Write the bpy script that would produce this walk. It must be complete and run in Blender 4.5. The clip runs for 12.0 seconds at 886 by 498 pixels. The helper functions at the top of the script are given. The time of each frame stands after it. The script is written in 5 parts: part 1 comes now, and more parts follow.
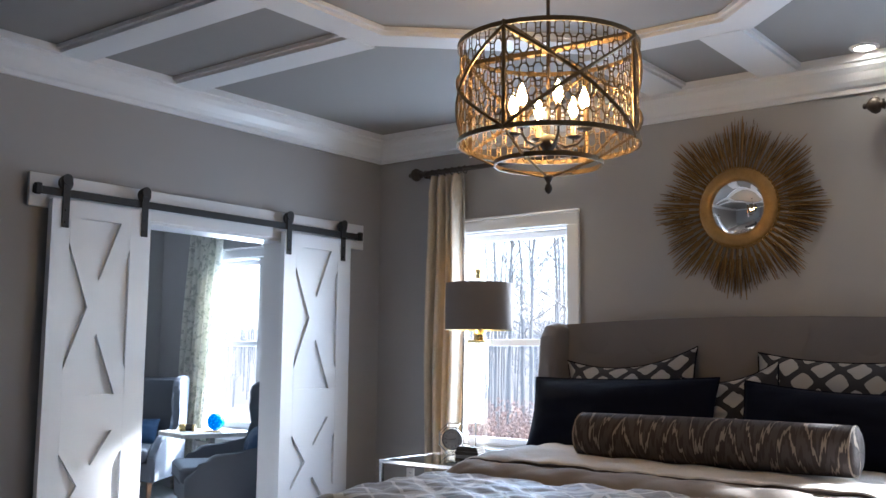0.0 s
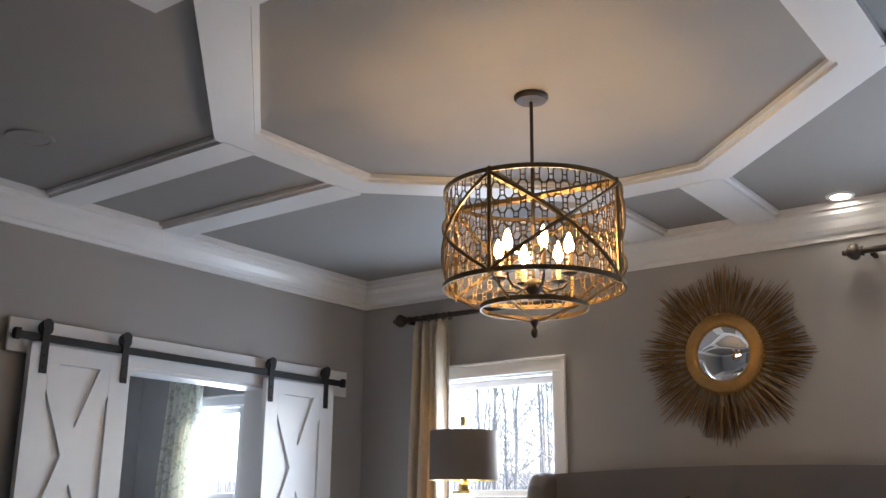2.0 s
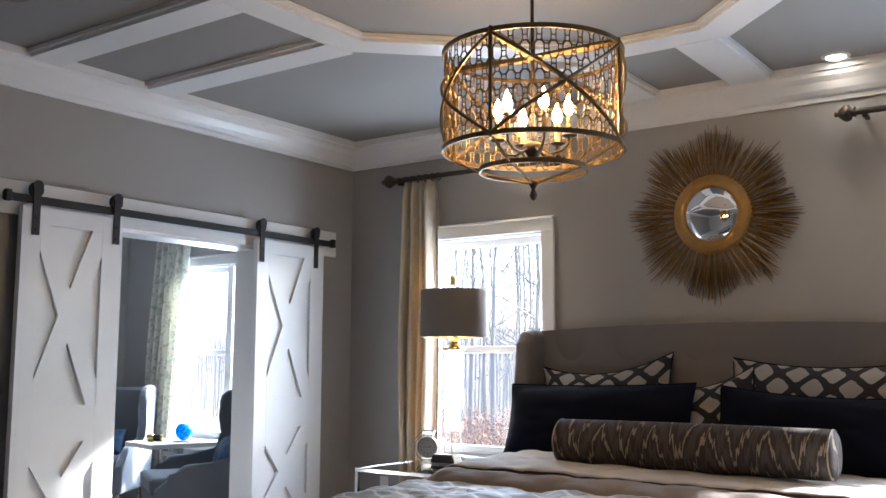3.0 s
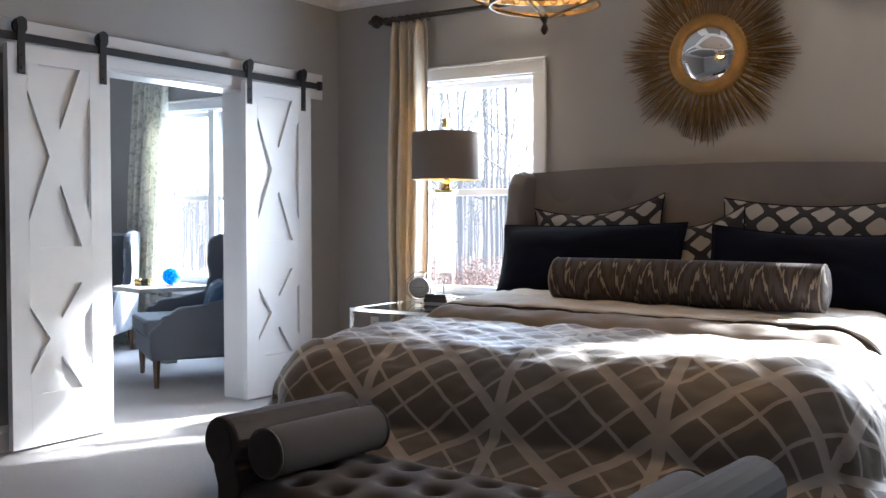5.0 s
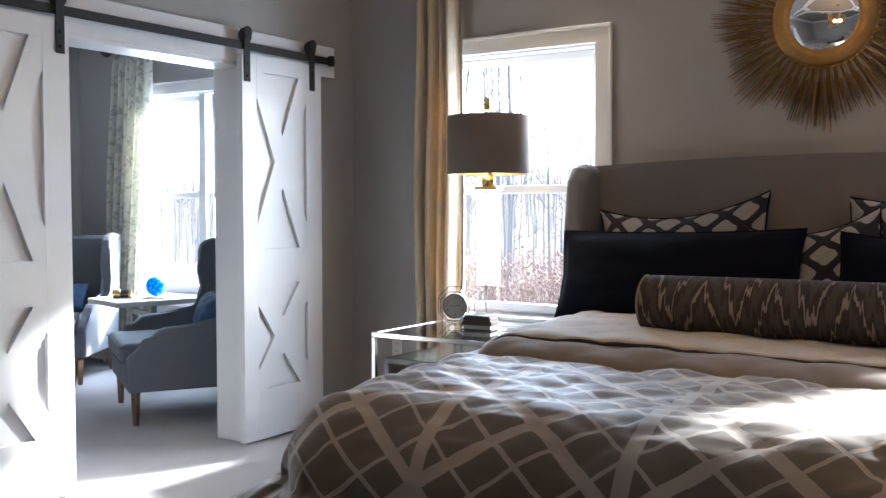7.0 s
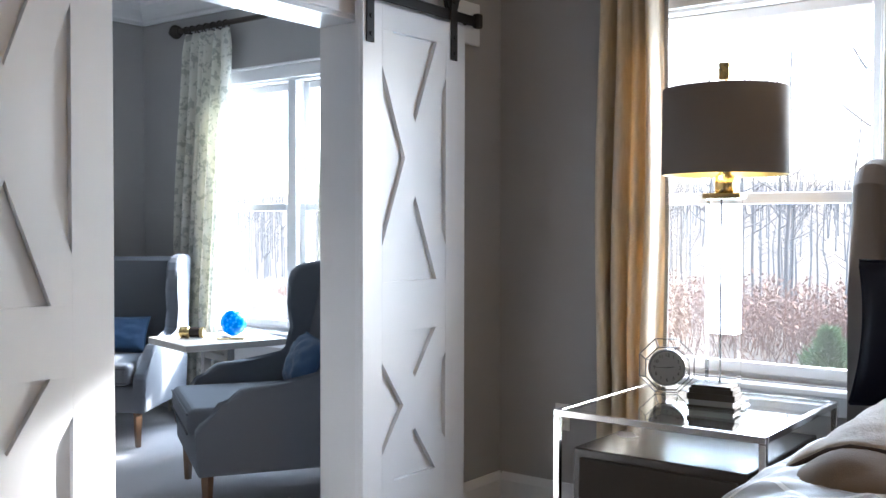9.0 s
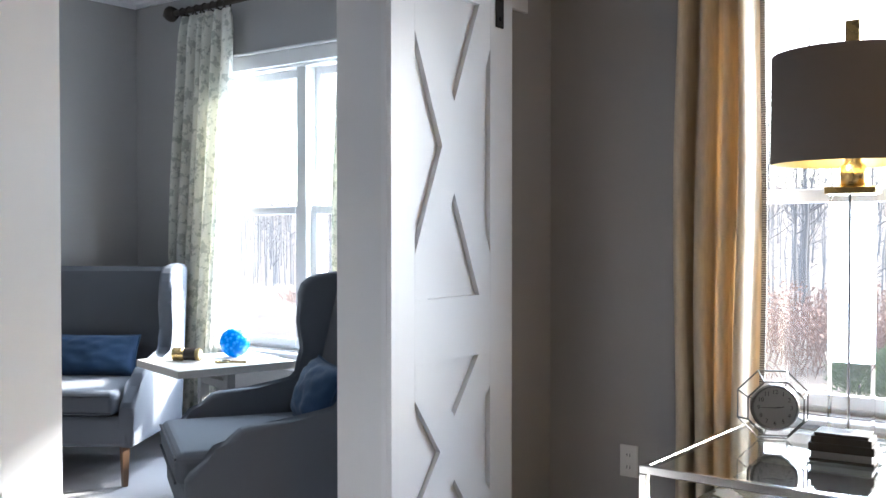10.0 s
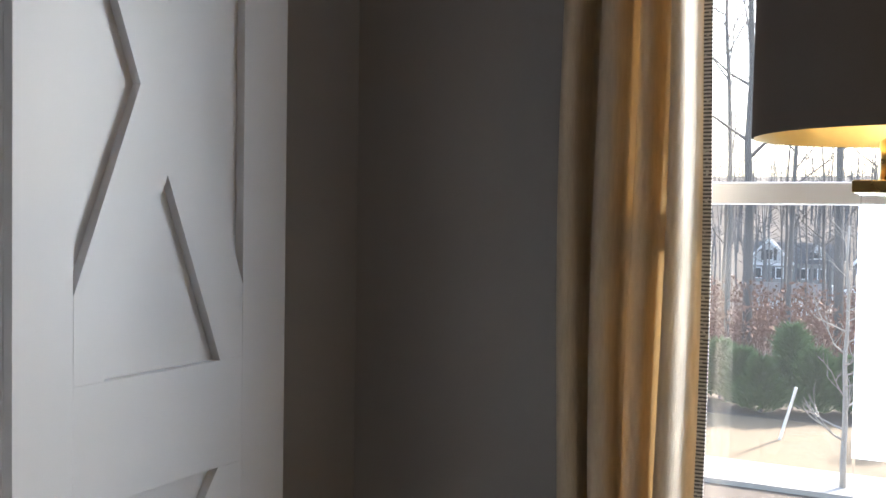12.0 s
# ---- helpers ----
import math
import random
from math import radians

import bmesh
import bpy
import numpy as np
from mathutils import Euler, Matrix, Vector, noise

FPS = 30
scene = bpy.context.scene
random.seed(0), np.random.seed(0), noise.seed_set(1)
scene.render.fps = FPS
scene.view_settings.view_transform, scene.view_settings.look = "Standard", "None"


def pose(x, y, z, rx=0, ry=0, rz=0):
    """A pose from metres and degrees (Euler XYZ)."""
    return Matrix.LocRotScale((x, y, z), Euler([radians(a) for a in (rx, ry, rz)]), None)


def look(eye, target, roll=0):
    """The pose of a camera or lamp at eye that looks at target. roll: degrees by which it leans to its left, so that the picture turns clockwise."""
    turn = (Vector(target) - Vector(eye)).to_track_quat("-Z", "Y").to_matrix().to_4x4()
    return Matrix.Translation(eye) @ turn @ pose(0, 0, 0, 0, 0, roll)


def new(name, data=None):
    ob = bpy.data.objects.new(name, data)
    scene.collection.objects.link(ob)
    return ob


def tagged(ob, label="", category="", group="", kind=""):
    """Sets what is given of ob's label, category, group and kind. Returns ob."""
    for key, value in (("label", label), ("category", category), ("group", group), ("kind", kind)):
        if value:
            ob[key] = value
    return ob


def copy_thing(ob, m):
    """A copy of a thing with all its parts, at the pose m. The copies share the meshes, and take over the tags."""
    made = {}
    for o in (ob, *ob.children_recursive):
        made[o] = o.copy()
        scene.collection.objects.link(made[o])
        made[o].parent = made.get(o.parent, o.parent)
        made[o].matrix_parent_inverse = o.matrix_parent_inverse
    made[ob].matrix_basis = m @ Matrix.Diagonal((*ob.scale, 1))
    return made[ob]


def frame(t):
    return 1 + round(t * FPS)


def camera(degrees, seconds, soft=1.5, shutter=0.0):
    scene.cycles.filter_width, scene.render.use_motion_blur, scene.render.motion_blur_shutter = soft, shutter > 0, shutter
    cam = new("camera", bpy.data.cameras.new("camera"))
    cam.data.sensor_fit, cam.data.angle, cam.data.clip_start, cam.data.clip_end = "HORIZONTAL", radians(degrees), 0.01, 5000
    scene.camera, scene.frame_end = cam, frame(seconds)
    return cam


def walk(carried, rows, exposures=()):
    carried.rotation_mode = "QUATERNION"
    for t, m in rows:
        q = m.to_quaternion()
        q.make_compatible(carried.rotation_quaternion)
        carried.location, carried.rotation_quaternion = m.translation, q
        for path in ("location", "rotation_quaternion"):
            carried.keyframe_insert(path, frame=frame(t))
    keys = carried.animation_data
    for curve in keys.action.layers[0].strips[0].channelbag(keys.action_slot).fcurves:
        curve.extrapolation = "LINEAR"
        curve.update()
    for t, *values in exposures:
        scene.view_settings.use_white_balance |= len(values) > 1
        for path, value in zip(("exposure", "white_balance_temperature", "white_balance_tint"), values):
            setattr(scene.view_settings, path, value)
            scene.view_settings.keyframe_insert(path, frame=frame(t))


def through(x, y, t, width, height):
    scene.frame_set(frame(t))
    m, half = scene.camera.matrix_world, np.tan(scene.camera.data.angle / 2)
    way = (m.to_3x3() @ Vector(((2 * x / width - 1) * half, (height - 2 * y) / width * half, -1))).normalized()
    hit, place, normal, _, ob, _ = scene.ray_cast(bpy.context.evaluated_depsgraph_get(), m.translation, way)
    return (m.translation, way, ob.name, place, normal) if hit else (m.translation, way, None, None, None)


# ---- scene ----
cam = camera(48.9, 12.0)
PATH = [
    (0, (4.876, -5.468, 1.274), (3.653, -3.901, 1.494), 0.6),
    (0.5, (4.842, -5.487, 1.252), (3.64, -3.933, 1.626), 0.8),
    (1, (4.864, -5.496, 1.268), (3.681, -3.964, 1.771), 0.8),
    (1.5, (4.875, -5.481, 1.28), (3.707, -3.962, 1.856), 0.7),
    (2, (4.851, -5.455, 1.261), (3.688, -3.913, 1.78), 0.5),
    (2.5, (4.825, -5.45, 1.251), (3.658, -3.871, 1.628), 0.4),
    (3, (4.786, -5.515, 1.274), (3.631, -3.9, 1.509), 0.2),
    (3.5, (4.725, -5.641, 1.327), (3.594, -3.995, 1.427), 0.0),
    (3.7, (4.762, -5.607, 1.292), (3.615, -3.97, 1.355), 0.2),
    (5.3, (4.594, -5.621, 1.216), (3.504, -3.946, 1.138), -0.1),
    (5.5, (4.558, -5.517, 1.216), (3.472, -3.84, 1.136), -0.2),
    (6, (4.409, -5.277, 1.235), (3.324, -3.599, 1.15), -0.2),
    (6.5, (4.088, -5.051, 1.251), (3.008, -3.369, 1.166), -0.1),
    (7, (3.802, -4.783, 1.273), (2.707, -3.111, 1.188), -0.1),
    (7.5, (3.489, -4.492, 1.27), (2.368, -2.837, 1.195), -0.1),
    (9.5, (2.198, -3.482, 1.269), (0.979, -1.897, 1.225), 0.1),
    (10, (1.954, -3.213, 1.26), (0.734, -1.629, 1.223), -0.0),
    (10.5, (1.744, -2.893, 1.276), (0.523, -1.309, 1.239), -0.1),
    (11, (1.511, -2.607, 1.268), (0.308, -1.01, 1.229), -0.4),
    (11.5, (1.388, -2.314, 1.257), (0.281, -0.649, 1.226), 0.1),
    (12, (1.27, -1.988, 1.318), (0.347, -0.215, 1.251), 0.9),
]
EXPOSURES = [(0.0, 3.27, 5450, 9), (1.0, 3.12, 5750, 10), (2.0, 3.2, 5850, 10), (3.5, 3.44, 5800, 9), (5.5, 3.46, 5750, 9), (7.5, 3.42, 5850, 9), (9.5, 3.31, 5900, 9), (10.5, 3.08, 6150, 10), (11.0, 2.78, 6200, 10), (11.5, 2.6, 6300, 10), (12.0, 2.36, 6350, 10)]
walk(cam, [(t, look(eye, target, roll)) for t, eye, target, roll in PATH], exposures=EXPOSURES)

# ---- world and sun ----
SUN_WAY = Vector((-0.37, -0.80, -0.47)).normalized()
world = bpy.data.worlds.new("sky_world")
scene.world = world
world.use_nodes = True
wn = world.node_tree
sky = wn.nodes.new("ShaderNodeTexSky")
sky.sky_type = "NISHITA"
sky.sun_disc = False
sky.sun_elevation, sky.sun_rotation = radians(28), radians(25)
sky.air_density, sky.dust_density = 1.0, 2.0
wn.links.new(sky.outputs["Color"], wn.nodes["Background"].inputs["Color"])
wn.nodes["Background"].inputs["Strength"].default_value = 0.15
sun = new("sun", bpy.data.lights.new("sun", "SUN"))
sun.data.energy, sun.data.angle, sun.data.color = 3.4, radians(4), (1.0, 0.95, 0.88)
sun.matrix_world = look(-SUN_WAY * 30, (0, 0, 0))



def window_light(name, centre, target, width, height, watts):
    """The sky's light in a window's opening."""
    lamp = new(name, bpy.data.lights.new(name, "AREA"))
    lamp.data.shape, lamp.data.size, lamp.data.size_y = "RECTANGLE", width, height
    lamp.data.energy, lamp.data.color = watts, (0.74, 0.87, 1.0)
    lamp.matrix_world = look(centre, target)
    return lamp


window_light("sky_light_bedside", (1.115, 0.20, 1.42), (1.115, -1, 1.21), 0.9, 1.25, 6.2)
window_light("sky_light_bedside_far", (4.41, 0.20, 1.42), (4.41, -1, 1.21), 0.9, 1.25, 6.6)
window_light("sky_light_sitting", (-1.873, 0.71, 1.38), (-1.873, -1, 1.05), 1.35, 1.3, 16)

# ---- materials ----


def principled(name):
    m = bpy.data.materials.new(name)
    m.use_nodes = True
    return m, m.node_tree, m.node_tree.nodes["Principled BSDF"]


def mixed(nt, fac, a, b):
    n = nt.nodes.new("ShaderNodeMix")
    n.data_type = "RGBA"
    for socket, v in ((n.inputs[0], fac), (n.inputs[6], a), (n.inputs[7], b)):
        if isinstance(v, (int, float)):
            socket.default_value = v
        elif isinstance(v, tuple):
            socket.default_value = (*v[:3], 1)
        else:
            nt.links.new(v, socket)
    return n.outputs[2]


def maths(nt, op, a, b=0.0, c=0.0):
    n = nt.nodes.new("ShaderNodeMath")
    n.operation = op
    for socket, v in zip(n.inputs, (a, b, c)):
        if isinstance(v, (int, float)):
            socket.default_value = v
        else:
            nt.links.new(v, socket)
    return n.outputs[0]


def noise_fac(nt, scale, detail=4.0, rough=0.55, stretch=None, coord="Object"):
    tc = nt.nodes.new("ShaderNodeTexCoord")
    out = tc.outputs[coord]
    if stretch:
        mp = nt.nodes.new("ShaderNodeMapping")
        mp.inputs["Scale"].default_value = stretch
        nt.links.new(out, mp.inputs["Vector"])
        out = mp.outputs["Vector"]
    n = nt.nodes.new("ShaderNodeTexNoise")
    n.inputs["Scale"].default_value, n.inputs["Detail"].default_value, n.inputs["Roughness"].default_value = scale, detail, rough
    nt.links.new(out, n.inputs["Vector"])
    return n.outputs["Fac"]


def bumped(nt, bsdf, height, strength, distance=0.004):
    b = nt.nodes.new("ShaderNodeBump")
    b.inputs["Strength"].default_value, b.inputs["Distance"].default_value = strength, distance
    nt.links.new(height, b.inputs["Height"])
    nt.links.new(b.outputs["Normal"], bsdf.inputs["Normal"])


def shade_of(c, k):
    return tuple(min(1.0, v * k) for v in c)


def surface(name, colour, rough=0.6, metal=0.0, var=0.12, scale=3.0, fine=120.0, bump=0.15, stretch=None, sheen=0.0, rough_var=0.1, dist=0.003):
    """A plain material with broad stains and fine grain."""
    m, nt, b = principled(name)
    broad = noise_fac(nt, scale)
    grain = noise_fac(nt, fine, 3.0, 0.6, stretch)
    c1 = mixed(nt, broad, shade_of(colour, 1 - var), shade_of(colour, 1 + var))
    c2 = mixed(nt, grain, (0.78, 0.78, 0.78), (1.12, 1.12, 1.12))
    mul = nt.nodes.new("ShaderNodeMix")
    mul.data_type, mul.blend_type = "RGBA", "MULTIPLY"
    mul.inputs[0].default_value = min(1.0, var * 4)
    nt.links.new(c1, mul.inputs[6])
    nt.links.new(c2, mul.inputs[7])
    nt.links.new(mul.outputs[2], b.inputs["Base Color"])
    nt.links.new(maths(nt, "MULTIPLY_ADD", broad, rough_var * 2, rough - rough_var), b.inputs["Roughness"])
    b.inputs["Metallic"].default_value = metal
    b.inputs["Sheen Weight"].default_value = sheen
    if bump:
        bumped(nt, b, grain, bump, dist)
    return m


def glass_like(name, colour=(1, 1, 1), rough=0.0, ior=1.45):
    m, nt, b = principled(name)
    b.inputs["Base Color"].default_value = (*colour, 1)
    b.inputs["Transmission Weight"].default_value = 1.0
    b.inputs["Roughness"].default_value, b.inputs["IOR"].default_value = rough, ior
    return m


def pane_glass():
    m = bpy.data.materials.new("window_glass")
    m.use_nodes = True
    nt = m.node_tree
    nt.nodes.clear()
    out = nt.nodes.new("ShaderNodeOutputMaterial")
    tr, gl, mx = (nt.nodes.new("ShaderNode" + k) for k in ("BsdfTransparent", "BsdfGlossy", "MixShader"))
    gl.inputs["Roughness"].default_value = 0.02
    mx.inputs[0].default_value = 0.035
    nt.links.new(tr.outputs[0], mx.inputs[1])
    nt.links.new(gl.outputs[0], mx.inputs[2])
    # a thin translucent veil stands in for glare haze over the outdoor view
    glare_veil, veil_mix = nt.nodes.new("ShaderNodeBsdfTranslucent"), nt.nodes.new("ShaderNodeMixShader")
    veil_mix.inputs[0].default_value = 0.005
    nt.links.new(mx.outputs[0], veil_mix.inputs[1])
    nt.links.new(glare_veil.outputs[0], veil_mix.inputs[2])
    nt.links.new(veil_mix.outputs[0], out.inputs["Surface"])
    return m


def glowing(name, colour, strength):
    m, nt, b = principled(name)
    b.inputs["Base Color"].default_value = (*colour, 1)
    b.inputs["Emission Color"].default_value = (*colour, 1)
    b.inputs["Emission Strength"].default_value = strength
    return m


M_WALL = surface("wall_paint", (0.33, 0.318, 0.31), 0.55, var=0.035, scale=0.9, fine=240, bump=0.08, dist=0.001)
M_CEIL = surface("ceiling_paint", (0.265, 0.253, 0.245), 0.7, var=0.035, scale=0.8, fine=200, bump=0.1, dist=0.001)
M_SITCEIL = surface("white_ceiling_paint", (0.72, 0.72, 0.71), 0.8, var=0.03, scale=0.8, fine=200, bump=0.1, dist=0.001)
M_TRIM = surface("white_trim_paint", (0.70, 0.70, 0.71), 0.32, var=0.008, scale=2.0, fine=60, bump=0.04, dist=0.001)
M_DOOR = surface("white_door_paint", (0.72, 0.73, 0.75), 0.34, var=0.008, scale=2.5, fine=70, bump=0.05, dist=0.001, stretch=(1, 1, 0.15), rough_var=0.03)
M_CARPET = surface("cut_pile_carpet", (0.46, 0.44, 0.45), 0.95, var=0.12, scale=2.2, fine=260, bump=0.9, sheen=0.3, dist=0.008)
M_IRON = surface("matt_black_iron", (0.014, 0.012, 0.012), 0.6, 0.1, var=0.2, scale=8, fine=150, bump=0.1)
M_BRONZE = surface("dark_bronze_rod", (0.034, 0.023, 0.015), 0.55, 0.1, var=0.25, scale=14, fine=120, bump=0.1)
M_LINEN = surface("greige_linen", (0.165, 0.150, 0.146), 0.9, var=0.08, scale=4, fine=420, bump=0.35, sheen=0.08)
M_BENCH = surface("taupe_bench_velvet", (0.052, 0.040, 0.037), 0.9, var=0.1, scale=5, fine=380, bump=0.3, sheen=0.04)
M_DARKWOOD = surface("espresso_wood", (0.035, 0.025, 0.02), 0.25, var=0.3, scale=3, fine=40, bump=0.08, stretch=(0.2, 1, 1))
M_LEG = surface("brown_wood_leg", (0.16, 0.09, 0.05), 0.4, var=0.25, scale=5, fine=50, bump=0.1, stretch=(1, 1, 0.1))
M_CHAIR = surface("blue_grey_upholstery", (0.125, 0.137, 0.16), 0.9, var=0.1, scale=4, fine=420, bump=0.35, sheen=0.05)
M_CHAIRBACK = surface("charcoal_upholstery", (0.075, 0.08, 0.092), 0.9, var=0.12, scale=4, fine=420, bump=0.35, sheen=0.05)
M_BLUEPIL = surface("blue_velvet", (0.018, 0.055, 0.125), 0.8, var=0.2, scale=7, fine=300, bump=0.3, sheen=0.1)
M_NAVY = surface("navy_satin", (0.002, 0.003, 0.010), 0.75, var=0.25, scale=6, fine=300, bump=0.2)
M_CHROME = surface("polished_nickel", (0.78, 0.77, 0.75), 0.12, 1.0, var=0.05, scale=9, fine=80, bump=0.02, rough_var=0.05)
M_DARKNICKEL = surface("dark_nickel", (0.16, 0.155, 0.15), 0.35, 0.9, var=0.1, scale=9, fine=80, bump=0.02, rough_var=0.05)
M_BRASS = surface("aged_brass", (0.62, 0.46, 0.20), 0.28, 1.0, var=0.15, scale=9, fine=90, bump=0.06)
M_GOLD = surface("antique_gold_leaf", (0.36, 0.21, 0.07), 0.42, 0.75, var=0.35, scale=12, fine=60, bump=0.35)
M_RAY = surface("antique_gold_stick", (0.27, 0.16, 0.06), 0.5, 0.55, var=0.4, scale=9, fine=70, bump=0.2)
M_MESH = surface("antique_brass_lattice", (0.15, 0.103, 0.05), 0.45, 0.7, var=0.35, scale=20, fine=140, bump=0.15)
M_SHADE = surface("taupe_lampshade_fabric", (0.16, 0.135, 0.115), 0.75, var=0.1, scale=5, fine=500, bump=0.3)
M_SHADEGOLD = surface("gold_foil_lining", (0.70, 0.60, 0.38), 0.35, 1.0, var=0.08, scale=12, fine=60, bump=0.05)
M_TABLE = surface("whitewashed_wood", (0.55, 0.52, 0.47), 0.5, var=0.14, scale=3, fine=45, bump=0.2, stretch=(0.12, 1, 1))
M_TABLELEG = surface("grey_washed_wood", (0.26, 0.25, 0.24), 0.6, var=0.18, scale=4, fine=45, bump=0.2, stretch=(1, 1, 0.12))
M_CREAM = surface("cream_matelasse", (0.60, 0.55, 0.50), 0.9, var=0.1, scale=7, fine=130, bump=0.8, sheen=0.3, dist=0.006)
M_HEM = surface("tan_cotton_hem", (0.20, 0.155, 0.115), 0.9, var=0.15, scale=9, fine=300, bump=0.4, sheen=0.2)
M_PLASTIC = surface("white_plastic", (0.75, 0.74, 0.72), 0.35, var=0.02, scale=8, fine=90, bump=0.0)
M_BOX = surface("brown_grey_lacquer", (0.042, 0.034, 0.027), 0.8, var=0.15, scale=9, fine=80, bump=0.05)
M_DIAL = surface("pewter_dial", (0.25, 0.245, 0.24), 0.45, 0.0, var=0.1, scale=20, fine=120, bump=0.05)
M_INK = surface("dark_ink", (0.012, 0.012, 0.012), 0.5, var=0.1, scale=30, fine=100, bump=0.0)
M_CANDLE = surface("ivory_candle_sleeve", (0.45, 0.30, 0.17), 0.5, var=0.1, scale=20, fine=90, bump=0.05)
M_GLASS = pane_glass()
M_TOPGLASS = glass_like("table_glass", (0.93, 0.97, 0.95), 0.0, 1.45)
M_ACRYLIC = glass_like("clear_acrylic", (0.97, 0.98, 0.99), 0.0, 1.07)
M_BULB = glowing("flame_bulb_glow", (1.0, 0.58, 0.21), 30.0)
M_LAMPBULB = glowing("lamp_bulb_glow", (1.0, 0.74, 0.42), 4.0)
M_CAN = glowing("downlight_glow", (1.0, 0.86, 0.66), 5.0)
M_MIRROR = surface("mirror_silver", (0.9, 0.9, 0.9), 0.02, 1.0, var=0.0, scale=4, fine=50, bump=0.0, rough_var=0.0)

M_NAVY.node_tree.nodes["Principled BSDF"].inputs["Specular IOR Level"].default_value = 0.1


def uv_axes(nt):
    n = nt.nodes.new("ShaderNodeUVMap")
    sp = nt.nodes.new("ShaderNodeSeparateXYZ")
    nt.links.new(n.outputs["UV"], sp.inputs[0])
    return n.outputs["UV"], sp.outputs[0], sp.outputs[1]


def stripe(nt, v, period, width, offset=0.0):
    """1 within a line of that width, once in every period."""
    f = maths(nt, "PINGPONG", maths(nt, "ADD", v, offset), period / 2)
    return maths(nt, "LESS_THAN", f, width / 2)


def comforter_material():
    m, nt, b = principled("taupe_lattice_comforter")
    _, u, v = uv_axes(nt)
    a = maths(nt, "ADD", maths(nt, "MULTIPLY", u, 0.82), v)
    c = maths(nt, "SUBTRACT", maths(nt, "MULTIPLY", u, 0.82), v)
    lines = None
    for val, per, wid, off in ((a, 0.52, 0.055, 0.0), (c, 0.52, 0.055, 0.0), (a, 0.52, 0.020, 0.17), (c, 0.52, 0.020, 0.17), (a, 0.52, 0.016, 0.35), (c, 1.04, 0.018, 0.88), (c, 1.04, 0.016, 0.36), (u, 0.634, 0.05, 0.0)):
        s1 = stripe(nt, val, per, wid, off)
        lines = s1 if lines is None else maths(nt, "MAXIMUM", lines, s1)
    grain = noise_fac(nt, 300, 3.0)
    broad = noise_fac(nt, 5, 3.0)
    ground = mixed(nt, broad, (0.125, 0.097, 0.074), (0.17, 0.134, 0.102))
    light = mixed(nt, broad, (0.41, 0.355, 0.30), (0.49, 0.43, 0.37))
    col = mixed(nt, lines, ground, light)
    nt.links.new(col, b.inputs["Base Color"])
    b.inputs["Roughness"].default_value, b.inputs["Sheen Weight"].default_value = 0.52, 0.4
    bumped(nt, b, maths(nt, "ADD", maths(nt, "MULTIPLY", grain, 0.4), maths(nt, "MULTIPLY", lines, -0.5)), 0.5, 0.004)
    return m


def sham_material():
    m, nt, b = principled("black_white_quatrefoil_weave")
    uv, u, v = uv_axes(nt)
    nz = nt.nodes.new("ShaderNodeTexNoise")
    nz.inputs["Scale"].default_value = 14
    nt.links.new(uv, nz.inputs["Vector"])
    k = 2 * math.pi / 0.185
    wob = maths(nt, "MULTIPLY_ADD", nz.outputs["Fac"], 0.8, -0.4)
    p = maths(nt, "ADD", maths(nt, "MULTIPLY", u, k), wob)
    q = maths(nt, "ADD", maths(nt, "MULTIPLY", v, k), wob)
    first = maths(nt, "ADD", maths(nt, "COSINE", p), maths(nt, "COSINE", q))
    second = maths(nt, "ADD", maths(nt, "COSINE", maths(nt, "MULTIPLY", p, 2.0)), maths(nt, "COSINE", maths(nt, "MULTIPLY", q, 2.0)))
    tot = maths(nt, "ADD", maths(nt, "ABSOLUTE", first), maths(nt, "MULTIPLY", second, 0.14))
    white = maths(nt, "GREATER_THAN", tot, 0.63)
    nt.links.new(mixed(nt, white, (0.014, 0.013, 0.018), (0.29, 0.27, 0.255)), b.inputs["Base Color"])
    b.inputs["Roughness"].default_value = 0.9
    bumped(nt, b, maths(nt, "ADD", noise_fac(nt, 350), white), 0.4, 0.003)
    return m


def ikat_material():
    m, nt, b = principled("brown_ikat_weave")
    uv, u, v = uv_axes(nt)
    mp = nt.nodes.new("ShaderNodeMapping")
    mp.inputs["Scale"].default_value = (60, 4, 1)
    nt.links.new(uv, mp.inputs["Vector"])
    nz = nt.nodes.new("ShaderNodeTexNoise")
    nz.inputs["Scale"].default_value = 1.0
    nt.links.new(mp.outputs["Vector"], nz.inputs["Vector"])
    zig = maths(nt, "PINGPONG", u, 0.135)
    lev = maths(nt, "ADD", maths(nt, "MULTIPLY", zig, 2.9), maths(nt, "ADD", v, maths(nt, "MULTIPLY", nz.outputs["Fac"], 0.30)))
    w = maths(nt, "PINGPONG", lev, 0.125)
    pale = maths(nt, "LESS_THAN", w, 0.017)
    midd = maths(nt, "GREATER_THAN", w, 0.078)
    c = mixed(nt, midd, (0.026, 0.018, 0.016), (0.048, 0.037, 0.035))
    nt.links.new(mixed(nt, pale, c, (0.19, 0.155, 0.12)), b.inputs["Base Color"])
    b.inputs["Roughness"].default_value = 0.85
    bumped(nt, b, noise_fac(nt, 380), 0.35, 0.003)
    return m


